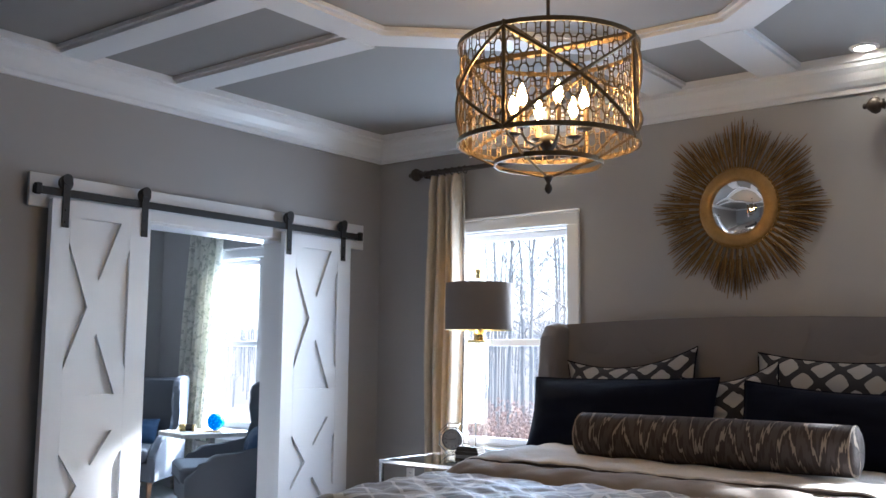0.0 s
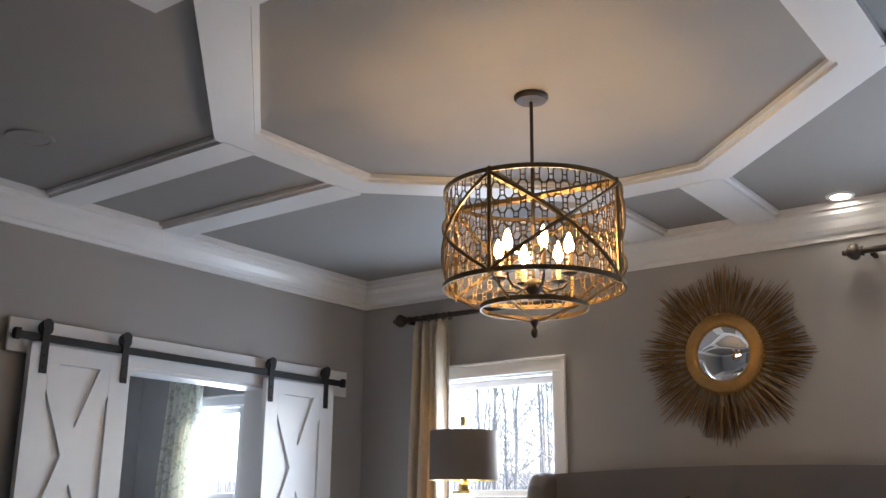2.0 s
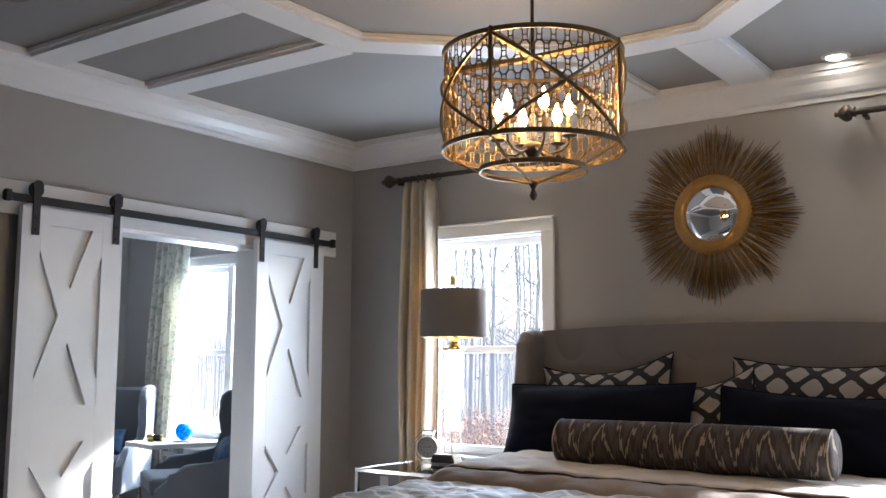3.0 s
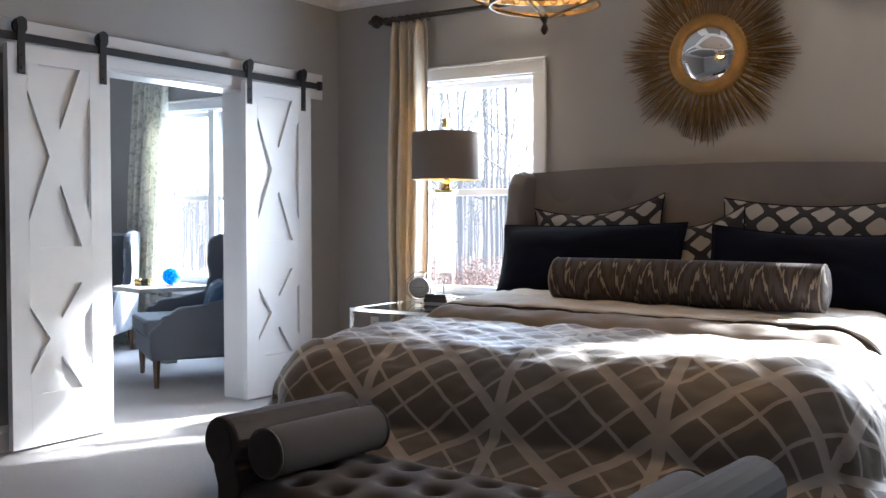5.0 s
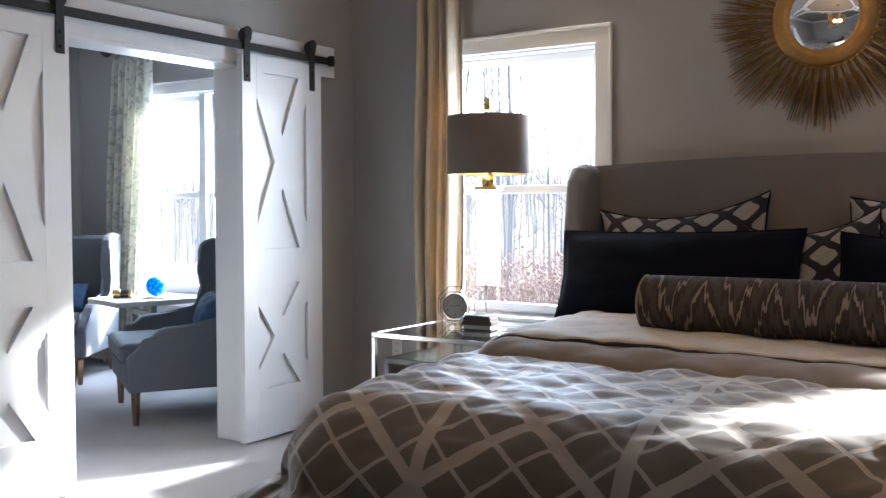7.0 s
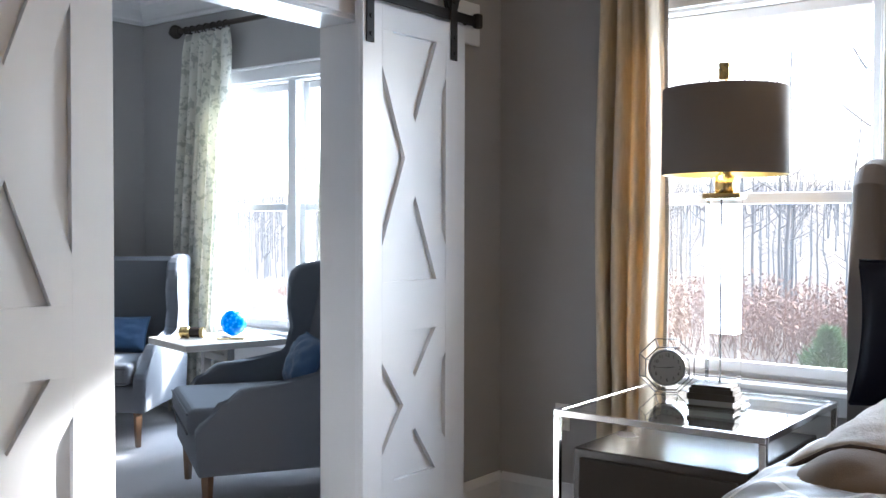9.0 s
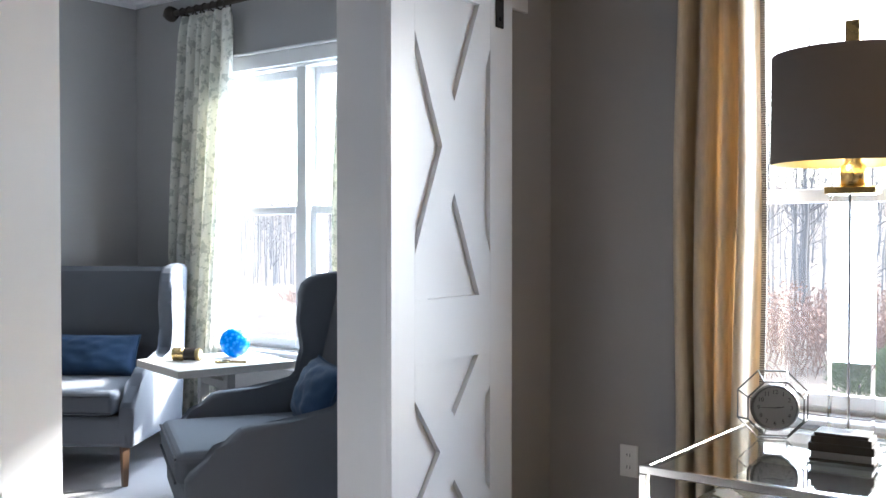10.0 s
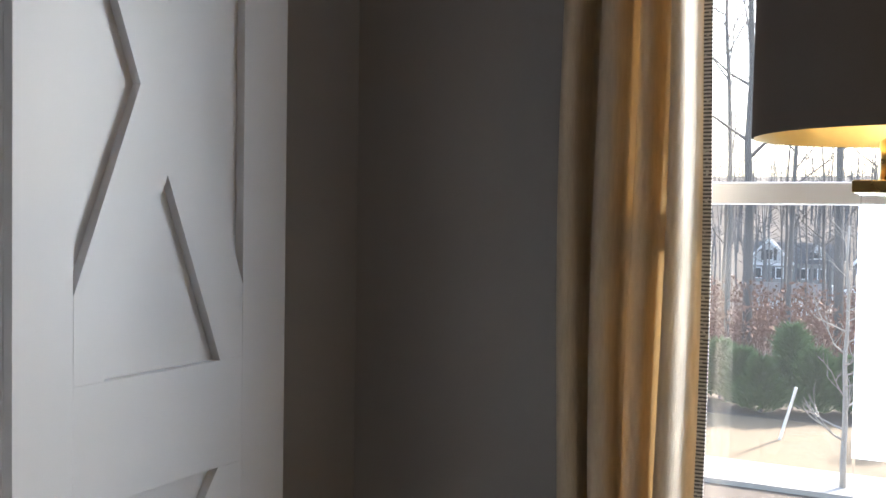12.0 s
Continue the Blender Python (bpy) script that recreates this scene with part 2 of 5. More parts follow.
def curtain_material(name, lo, hi, spots, through, fine, tint):
    """Woven curtain cloth, which lets some daylight through."""
    m, nt, b = principled(name)
    f = noise_fac(nt, 1.0, 4.0, 0.65, fine)
    col = mixed(nt, f, lo, hi)
    if spots:
        sp = maths(nt, "GREATER_THAN", noise_fac(nt, 22, 5.0, 0.7), 0.54)
        col = mixed(nt, maths(nt, "MULTIPLY", sp, 0.75), col, spots)
    nt.links.new(col, b.inputs["Base Color"])
    b.inputs["Roughness"].default_value, b.inputs["Sheen Weight"].default_value = 0.8, 0.12
    bumped(nt, b, noise_fac(nt, 1.0, 3.0, 0.6, (180, 180, 60)), 0.6, 0.003)
    tl = nt.nodes.new("ShaderNodeBsdfTranslucent")
    tl.inputs["Color"].default_value = (*tint, 1)
    mx = nt.nodes.new("ShaderNodeMixShader")
    mx.inputs[0].default_value = through
    nt.links.new(b.outputs[0], mx.inputs[1])
    nt.links.new(tl.outputs[0], mx.inputs[2])
    nt.links.new(mx.outputs[0], nt.nodes["Material Output"].inputs["Surface"])
    return m


def trim_tape_material():
    m, nt, b = principled("black_white_tape_trim")
    tc = nt.nodes.new("ShaderNodeTexCoord")
    sp = nt.nodes.new("ShaderNodeSeparateXYZ")
    nt.links.new(tc.outputs["Object"], sp.inputs[0])
    dots = maths(nt, "MULTIPLY", stripe(nt, sp.outputs[2], 0.0075, 0.0038), maths(nt, "GREATER_THAN", noise_fac(nt, 160, 2.0), 0.38))
    nt.links.new(mixed(nt, maths(nt, "MULTIPLY", dots, 0.85), (0.45, 0.42, 0.38), (0.03, 0.025, 0.025)), b.inputs["Base Color"])
    b.inputs["Roughness"].default_value = 0.9
    bumped(nt, b, noise_fac(nt, 500), 0.4, 0.002)
    return m


def ball_material():
    m, nt, b = principled("blue_bubble_glass")
    vo = nt.nodes.new("ShaderNodeTexVoronoi")
    tc = nt.nodes.new("ShaderNodeTexCoord")
    vo.inputs["Scale"].default_value = 50
    nt.links.new(tc.outputs["Object"], vo.inputs["Vector"])
    nt.links.new(mixed(nt, maths(nt, "MINIMUM", maths(nt, "MULTIPLY", vo.outputs["Distance"], 1.9), 1.0), (0.10, 0.62, 0.85), (0.0, 0.08, 0.26)), b.inputs["Base Color"])
    b.inputs["Roughness"].default_value = 0.12
    bumped(nt, b, vo.outputs["Distance"], 0.6, 0.004)
    tl = nt.nodes.new("ShaderNodeBsdfTranslucent")
    tl.inputs["Color"].default_value = (0.0, 0.40, 0.78, 1)
    mx = nt.nodes.new("ShaderNodeMixShader")
    mx.inputs[0].default_value = 0.36
    nt.links.new(b.outputs[0], mx.inputs[1])
    nt.links.new(tl.outputs[0], mx.inputs[2])
    nt.links.new(mx.outputs[0], nt.nodes["Material Output"].inputs["Surface"])
    return m


M_COMF, M_SHAM, M_IKAT, M_BALL, M_TAPE = comforter_material(), sham_material(), ikat_material(), ball_material(), trim_tape_material()
M_CURTAIN = curtain_material("gold_slub_curtain", (0.43, 0.37, 0.29), (0.80, 0.70, 0.55), None, 0.28, (70, 70, 14), (0.52, 0.38, 0.20))
M_CURTAIN2 = curtain_material("cream_printed_curtain", (0.70, 0.68, 0.60), (0.84, 0.81, 0.74), (0.24, 0.25, 0.21), 0.38, (14, 14, 10), (0.60, 0.60, 0.54))
M_GROUND = surface("winter_lawn", (0.095, 0.068, 0.047), 0.95, var=0.3, scale=0.3, fine=6, bump=0.6)
M_ROAD = surface("pale_concrete_kerb", (0.36, 0.34, 0.31), 0.9, var=0.15, scale=0.6, fine=15, bump=0.3)
M_BARK = surface("grey_bark", (0.115, 0.105, 0.10), 0.9, var=0.3, scale=1.5, fine=14, bump=0.6, stretch=(1, 1, 0.2))
M_PALEBARK = surface("pale_sapling_bark", (0.36, 0.32, 0.28), 0.85, var=0.2, scale=3, fine=30, bump=0.3)
M_PINE = surface("pine_needles", (0.11, 0.17, 0.055), 0.8, var=0.35, scale=2, fine=20, bump=0.3)
M_BRUSH = surface("russet_undergrowth", (0.16, 0.085, 0.055), 0.9, var=0.4, scale=1, fine=12, bump=0.3)
M_SIDING = surface("grey_siding", (0.21, 0.205, 0.20), 0.7, var=0.08, scale=0.4, fine=9, bump=0.4, stretch=(0.1, 0.1, 1))
M_PALESIDING = surface("pale_house_siding", (0.5, 0.5, 0.5), 0.7, var=0.08, scale=0.4, fine=9, bump=0.4, stretch=(0.1, 0.1, 1))
M_ROOF = surface("dark_shingle", (0.08, 0.08, 0.085), 0.9, var=0.2, scale=1, fine=10, bump=0.5)
M_FAR = surface("far_winter_woods", (0.13, 0.125, 0.125), 0.95, var=0.3, scale=0.12, fine=1.2, bump=0.3, stretch=(1, 1, 0.1))
M_PANEDARK = surface("dark_house_pane", (0.05, 0.06, 0.07), 0.1, var=0.2, scale=2, fine=10, bump=0.0)

# ---- mesh helpers ----


def to_mesh(name, bm, material, smooth=False):
    me = bpy.data.meshes.new(name)
    bmesh.ops.recalc_face_normals(bm, faces=bm.faces[:])
    bm.to_mesh(me)
    bm.free()
    me.materials.append(material)
    if smooth:
        for p in me.polygons:
            p.use_smooth = True
    return me


def part(name, bm, material, parent=None, label="", smooth=False):
    """One mesh object, under a thing or under a part."""
    ob = new(name, to_mesh(name, bm, material, smooth))
    if parent:
        ob.parent = parent
    if label:
        ob["label"] = label
    return ob


def thing(name, x, y, z, label, category, group="", rz=0, kind=""):
    ob = new(name)
    ob.empty_display_size = 0.1
    ob.matrix_world = pose(x, y, z, 0, 0, rz)
    return tagged(ob, label, category, group, kind)


def add_box(bm, x0, x1, y0, y1, z0, z1, bevel=0.0, seg=1):
    r = bmesh.ops.create_cube(bm, size=1.0)
    vs = r["verts"]
    for v in vs:
        v.co = Vector((x0 + (v.co.x + 0.5) * (x1 - x0), y0 + (v.co.y + 0.5) * (y1 - y0), z0 + (v.co.z + 0.5) * (z1 - z0)))
    if bevel:
        es = list({e for v in vs for e in v.link_edges})
        bmesh.ops.bevel(bm, geom=es, offset=bevel, segments=seg, affect="EDGES", profile=0.5)
    return bm


def box(x0, x1, y0, y1, z0, z1, bevel=0.0, seg=1):
    return add_box(bmesh.new(), x0, x1, y0, y1, z0, z1, bevel, seg)


def add_lathe(bm, profile, n=24, centre=(0, 0, 0), axis="z", arc=2 * math.pi, close=True):
    """Turns (radius, height) points about an axis."""
    rings = []
    steps = n if arc >= 2 * math.pi - 1e-6 else n + 1
    for r, h in profile:
        ring = []
        for i in range(steps):
            a = arc * i / n
            p = {"z": (r * math.cos(a), r * math.sin(a), h), "y": (r * math.cos(a), h, r * math.sin(a)), "x": (h, r * math.cos(a), r * math.sin(a))}[axis]
            ring.append(bm.verts.new(Vector(p) + Vector(centre)))
        rings.append(ring)
    for a, b in zip(rings, rings[1:]):
        for i in range(n):
            j = (i + 1) % steps
            bm.faces.new((a[i], a[j], b[j], b[i]))
    if close:
        for ring in (rings[0], rings[-1]):
            if steps == n:
                bm.faces.new(ring)
    return bm


def lathe(profile, n=24, centre=(0, 0, 0), axis="z", close=True):
    return add_lathe(bmesh.new(), profile, n, centre, axis, close=close)


def add_tube(bm, points, radii, n=6, caps=True):
    """A round bar along points; one radius, or one for each point."""
    pts = [Vector(p) for p in points]
    if isinstance(radii, (int, float)):
        radii = [radii] * len(pts)
    rings = []
    for i, p in enumerate(pts):
        d = (pts[min(i + 1, len(pts) - 1)] - pts[max(i - 1, 0)]).normalized()
        up = Vector((0, 0, 1)) if abs(d.z) < 0.9 else Vector((1, 0, 0))
        s = d.cross(up).normalized()
        t = s.cross(d)
        rings.append([bm.verts.new(p + (s * math.cos(2 * math.pi * k / n) + t * math.sin(2 * math.pi * k / n)) * radii[i]) for k in range(n)])
    for a, b in zip(rings, rings[1:]):
        for k in range(n):
            bm.faces.new((a[k], a[(k + 1) % n], b[(k + 1) % n], b[k]))
    if caps:
        bm.faces.new(rings[0])
        bm.faces.new(rings[-1])
    return bm


def tube(points, radii, n=6):
    return add_tube(bmesh.new(), points, radii, n)


def add_prism(bm, outline, plane, lo, hi, bevel=0.0, seg=2):
    """Extrudes an outline of 2D points. plane 'yz': along x; 'xz': along y; 'xy': along z."""
    def at(p, h):
        return {"yz": (h, p[0], p[1]), "xz": (p[0], h, p[1]), "xy": (p[0], p[1], h)}[plane]
    a = [bm.verts.new(at(p, lo)) for p in outline]
    b = [bm.verts.new(at(p, hi)) for p in outline]
    fs = [bm.faces.new(a), bm.faces.new(b)]
    n = len(outline)
    for i in range(n):
        bm.faces.new((a[i], a[(i + 1) % n], b[(i + 1) % n], b[i]))
    if bevel:
        es = list({e for f in fs for e in f.edges})
        bmesh.ops.bevel(bm, geom=es, offset=bevel, segments=seg, affect="EDGES", profile=0.5)
    return bm


def prism(outline, plane, lo, hi, bevel=0.0, seg=2):
    return add_prism(bmesh.new(), outline, plane, lo, hi, bevel, seg)


def grid(nu, nv, fn, uvfn=None, wrap=False):
    """A sheet of (nu + 1) x (nv + 1) points fn(u, v), with u and v from 0 to 1."""
    bm = bmesh.new()
    rows = [[bm.verts.new(fn(i / nu, j / nv)) for i in range(nu + (0 if wrap else 1))] for j in range(nv + 1)]
    layer = bm.loops.layers.uv.new("UVMap")
    for j in range(nv):
        for i in range(nu):
            k = (i + 1) % len(rows[0])
            f = bm.faces.new((rows[j][i], rows[j][k], rows[j + 1][k], rows[j + 1][i]))
            if uvfn:
                for loop, (a, b) in zip(f.loops, ((i, j), (i + 1, j), (i + 1, j + 1), (i, j + 1))):
                    loop[layer].uv = uvfn(a / nu, b / nv)
    return bm


def solid(ob, thickness, offset=-1.0):
    md = ob.modifiers.new("thickness", "SOLIDIFY")
    md.thickness, md.offset = thickness, offset
    return ob


def structure(name, bm, material, label="", smooth=False, category=""):
    return tagged(part(name, bm, material, smooth=smooth), label, category, kind="structure")


def wall_with_hole(x0, x1, y0, y1, z1, along, holes):
    """A wall block with rectangular holes (a0, a1, z0, z1) along x or y."""
    bm = bmesh.new()
    lo, hi = (x0, x1) if along == "x" else (y0, y1)

    def add(a0, a1, b0, b1):
        if a1 - a0 < 1e-4 or b1 - b0 < 1e-4:
            return
        if along == "x":
            add_box(bm, a0, a1, y0, y1, b0, b1)
        else:
            add_box(bm, x0, x1, a0, a1, b0, b1)
    last = lo
    for a0, a1, b0, b1 in sorted(holes):
        add(last, a0, 0, z1)
        add(a0, a1, 0, b0)
        add(a0, a1, b1, z1)
        last = a1
    add(last, hi, 0, z1)
    bmesh.ops.remove_doubles(bm, verts=bm.verts[:], dist=1e-4)
    return bm


# ---- the large structure ----
EAST, SOUTH = 6.1, -7.6
SIT_W, SIT_N, SIT_S = -3.35, 0.50, -4.2
TOP = 3.0
floor = structure("floor", box(SIT_W - 0.2, EAST + 0.2, SOUTH - 0.2, SIT_N + 0.2, -0.12, 0.0), M_CARPET, "pale grey cut-pile carpet over the whole floor", category="carpet")
OPEN_S, OPEN_N, OPEN_T = -2.17, -0.985, 2.03
WIN_A, WIN_B, WIN_C = (0.70, 1.645, 0.67, 2.142), (3.94, 4.885, 0.67, 2.142), (-2.58, -1.166, 0.602, 2.168)
structure("wall_west", wall_with_hole(-0.17, 0.0, SOUTH, SIT_N + 0.17, TOP, "y", [(OPEN_S - 0.02, OPEN_N + 0.02, 0, OPEN_T + 0.02)]), M_WALL, "greige painted wall with the barn door opening", category="wall")
structure("wall_north", wall_with_hole(0.0, EAST, 0.0, 0.17, TOP, "x", [WIN_A, WIN_B]), M_WALL, "greige painted wall behind the bed", category="wall")
structure("wall_east", box(EAST, EAST + 0.17, SOUTH, 0.17, 0, TOP), M_WALL, "plain greige painted wall", category="wall")
structure("wall_south", box(-0.17, EAST + 0.17, SOUTH - 0.17, SOUTH, 0, TOP), M_WALL, "plain greige painted wall", category="wall")
structure("wall_sitting_north", wall_with_hole(SIT_W - 0.17, -0.17, SIT_N, SIT_N + 0.17, TOP, "x", [WIN_C]), M_WALL, "greige painted wall of the sitting room", category="wall")
structure("wall_sitting_west", box(SIT_W - 0.17, SIT_W, SIT_S - 0.17, SIT_N, 0, TOP), M_WALL, "plain greige wall of the sitting room", category="wall")
structure("wall_sitting_south", box(SIT_W, -0.17, SIT_S - 0.17, SIT_S, 0, TOP), M_WALL, "plain greige wall of the sitting room", category="wall")
structure("ceiling_sitting", box(SIT_W, -0.17, SIT_S, SIT_N, 2.83, TOP), M_SITCEIL, "plain white ceiling", category="ceiling")
PANEL, RIB = 2.912, 2.875
structure("ceiling", box(0.0, EAST, SOUTH, 0.0, PANEL, TOP), M_CEIL, "grey painted ceiling with white framed panels", category="ceiling")
structure("roof_slab", box(SIT_W - 0.3, EAST + 0.3, SOUTH - 0.3, SIT_N + 0.35, TOP, TOP + 0.12), M_SITCEIL, "plain slab above the rooms", category="roof")

OCT_X, OCT_Y, OCT_RX, OCT_RY, OCT_EX, OCT_EY, RING = 2.865, -2.314, 1.158, 1.20, 0.29, 0.386, 0.18


def octagon(grow):
    """The corners of the ceiling octagon, its sides moved outwards by grow."""
    rx, ry, ex, ey = OCT_RX + grow, OCT_RY + grow, OCT_EX + grow * 0.42, OCT_EY + grow * 0.42
    return [(OCT_X + sx * p, OCT_Y + sy * q) for sx, sy, p, q in ((1, -1, rx, ey), (1, 1, rx, ey), (1, 1, ex, ry), (-1, 1, ex, ry), (-1, 1, rx, ey), (-1, -1, rx, ey), (-1, -1, ex, ry), (1, -1, ex, ry))]


def ring_between(inner, outer, z0, z1):
    bm = bmesh.new()
    n = len(inner)
    lo_i, lo_o = [bm.verts.new((*p, z0)) for p in inner], [bm.verts.new((*p, z0)) for p in outer]
    hi_i, hi_o = [bm.verts.new((*p, z1)) for p in inner], [bm.verts.new((*p, z1)) for p in outer]
    for i in range(n):
        j = (i + 1) % n
        for q in ((lo_i[i], lo_i[j], lo_o[j], lo_o[i]), (hi_i[i], hi_i[j], hi_o[j], hi_o[i]), (lo_i[i], lo_i[j], hi_i[j], hi_i[i]), (lo_o[i], lo_o[j], hi_o[j], hi_o[i])):
            bm.faces.new(q)
    return bm


structure("ceiling_trim_octagon", ring_between(octagon(0.0), octagon(RING), RIB, PANEL + 0.01), M_TRIM, "white octagonal ceiling band", category="trim")
structure("ceiling_moulding_octagon", ring_between(octagon(-0.028), octagon(-0.002), RIB + 0.016, PANEL + 0.01), M_TRIM, "white stepped moulding inside the octagon", category="trim")
WEST_RIBS, NORTH_RIBS, RW, RN = (-2.64, -1.895), (2.395, 3.07), 0.19, 0.22
ROX, ROY = OCT_RX + RING, OCT_RY + RING
ribs, rm = bmesh.new(), bmesh.new()
for y in WEST_RIBS:
    for x0, x1 in ((0.05, OCT_X - ROX + 0.02), (OCT_X + ROX - 0.02, EAST - 0.05)):
        add_box(ribs, x0, x1, y - RW / 2, y + RW / 2, RIB - 0.003, PANEL + 0.01)
    # narrow stepped mouldings along the ribs
    for off in (y - RW / 2 - 0.012, y + RW / 2 + 0.012):
        for x0, x1 in ((0.05, OCT_X - ROX - 0.01), (OCT_X + ROX + 0.01, EAST - 0.05)):
            add_box(rm, x0, x1, off - 0.012, off + 0.012, RIB + 0.016, PANEL + 0.01)
for x in NORTH_RIBS:
    for y0, y1 in ((SOUTH + 0.05, OCT_Y - ROY + 0.02), (OCT_Y + ROY - 0.02, -0.05)):
        add_box(ribs, x - RN / 2, x + RN / 2, y0, y1, RIB - 0.003, PANEL + 0.01)
    for off in (x - RN / 2 - 0.012, x + RN / 2 + 0.012):
        for y0, y1 in ((SOUTH + 0.05, OCT_Y - ROY - 0.01), (OCT_Y + ROY + 0.01, -0.05)):
            add_box(rm, off - 0.012, off + 0.012, y0, y1, RIB + 0.016, PANEL + 0.01)
structure("ceiling_trim_ribs", ribs, M_TRIM, "white ceiling ribs from octagon to crown", category="trim")
structure("ceiling_moulding_ribs", rm, M_TRIM, "white stepped panel moulding", category="trim")

CROWN = [(0.0, 0.0), (0.018, 0.0), (0.022, 0.022), (0.040, 0.030), (0.060, 0.052), (0.082, 0.088), (0.108, 0.112), (0.112, 0.132), (0.130, 0.136), (0.130, 0.176), (0.0, 0.176)]


def crown(name, corners, z, profile, label):
    """A moulding round a room: corners clockwise seen from above, inside to the right."""
    bm = bmesh.new()
    n = len(corners)
    loops = []
    for i in range(n):
        p, a, b = Vector(corners[i]), Vector(corners[i - 1]), Vector(corners[(i + 1) % n])
        d1, d2 = (p - a).normalized(), (b - p).normalized()
        n1, n2 = Vector((d1.y, -d1.x)), Vector((d2.y, -d2.x))
        loops.append([bm.verts.new((p.x + (n1.x + n2.x) * o, p.y + (n1.y + n2.y) * o, z + h)) for o, h in profile])
    m = len(profile)
    for i in range(n):
        a, b = loops[i], loops[(i + 1) % n]
        for k in range(m):
            bm.faces.new((a[k], a[(k + 1) % m], b[(k + 1) % m], b[k]))
    return structure(name, bm, M_TRIM, label, category="moulding")


crown("trim_crown", [(0, SOUTH), (0, 0), (EAST, 0), (EAST, SOUTH)], 2.723, [(o, h * 1.09) for o, h in CROWN], "white stepped crown moulding")
crown("trim_crown_sitting", [(SIT_W, SIT_S), (SIT_W, SIT_N), (-0.17, SIT_N), (-0.17, SIT_S)], 2.655, CROWN, "white stepped crown moulding of the sitting room")
BASE = [(0.0, 0.0), (0.018, 0.0), (0.018, 0.10), (0.012, 0.118), (0.008, 0.135), (0.0, 0.135)]


def baseboard(name, p, q, inward):
    """p to q along a wall; inward: the unit normal into the room."""
    bm = bmesh.new()
    ends = [[bm.verts.new((c[0] + inward[0] * o, c[1] + inward[1] * o, h)) for o, h in BASE] for c in (p, q)]
    m = len(BASE)
    for k in range(m):
        bm.faces.new((ends[0][k], ends[0][(k + 1) % m], ends[1][(k + 1) % m], ends[1][k]))
    bm.faces.new(ends[0])
    bm.faces.new(ends[1])
    return structure(name, bm, M_TRIM, "white baseboard with a stepped top", category="baseboard")


baseboard("baseboard", (0, OPEN_N + 0.10), (0, 0), (1, 0))
baseboard("baseboard", (0, SOUTH), (0, OPEN_S - 0.10), (1, 0))
baseboard("baseboard", (0.02, 0), (EAST, 0), (0, -1))
baseboard("baseboard", (EAST, SOUTH), (EAST, -0.02), (-1, 0))
baseboard("baseboard", (SIT_W + 0.02, SIT_N), (-0.19, SIT_N), (0, -1))
baseboard("baseboard", (SIT_W, SIT_S), (SIT_W, SIT_N), (1, 0))
# opening lining and casing
structure("trim_jamb", box(-0.185, 0.02, OPEN_N, OPEN_N + 0.018, 0, OPEN_T, 0.002), M_TRIM, "white door jamb", category="jamb")
structure("trim_jamb", box(-0.185, 0.02, OPEN_S - 0.018, OPEN_S, 0, OPEN_T, 0.002), M_TRIM, "white door jamb", category="jamb")
structure("trim_head_jamb", box(-0.185, 0.02, OPEN_S - 0.018, OPEN_N + 0.018, OPEN_T, OPEN_T + 0.018, 0.002), M_TRIM, "white head jamb", category="jamb")
for x0, x1, name in ((0.001, 0.021, "bedroom"), (-0.192, -0.172, "sitting")):
    for y0, y1 in ((OPEN_N + 0.006, OPEN_N + 0.09), (OPEN_S - 0.09, OPEN_S - 0.006)):
        b = box(x0, x1, y0, y1, 0, OPEN_T + 0.006, 0.003)
        add_box(b, x0 - 0.003, x1 + 0.003, y0 + 0.03, y1 - 0.03, 0, OPEN_T + 0.005, 0.002)
        structure("trim_casing_" + name, b, M_TRIM, "white moulded door casing", category="casing")
structure("trim_casing_sitting", box(-0.192, -0.172, OPEN_S - 0.09, OPEN_N + 0.09, OPEN_T + 0.007, OPEN_T + 0.09, 0.003), M_TRIM, "white moulded door casing", category="casing")
structure("trim_casing_bedroom", box(0.001, 0.021, OPEN_S - 0.09, OPEN_N + 0.09, OPEN_T + 0.007, OPEN_T + 0.034, 0.003), M_TRIM, "white moulded door casing", category="casing")


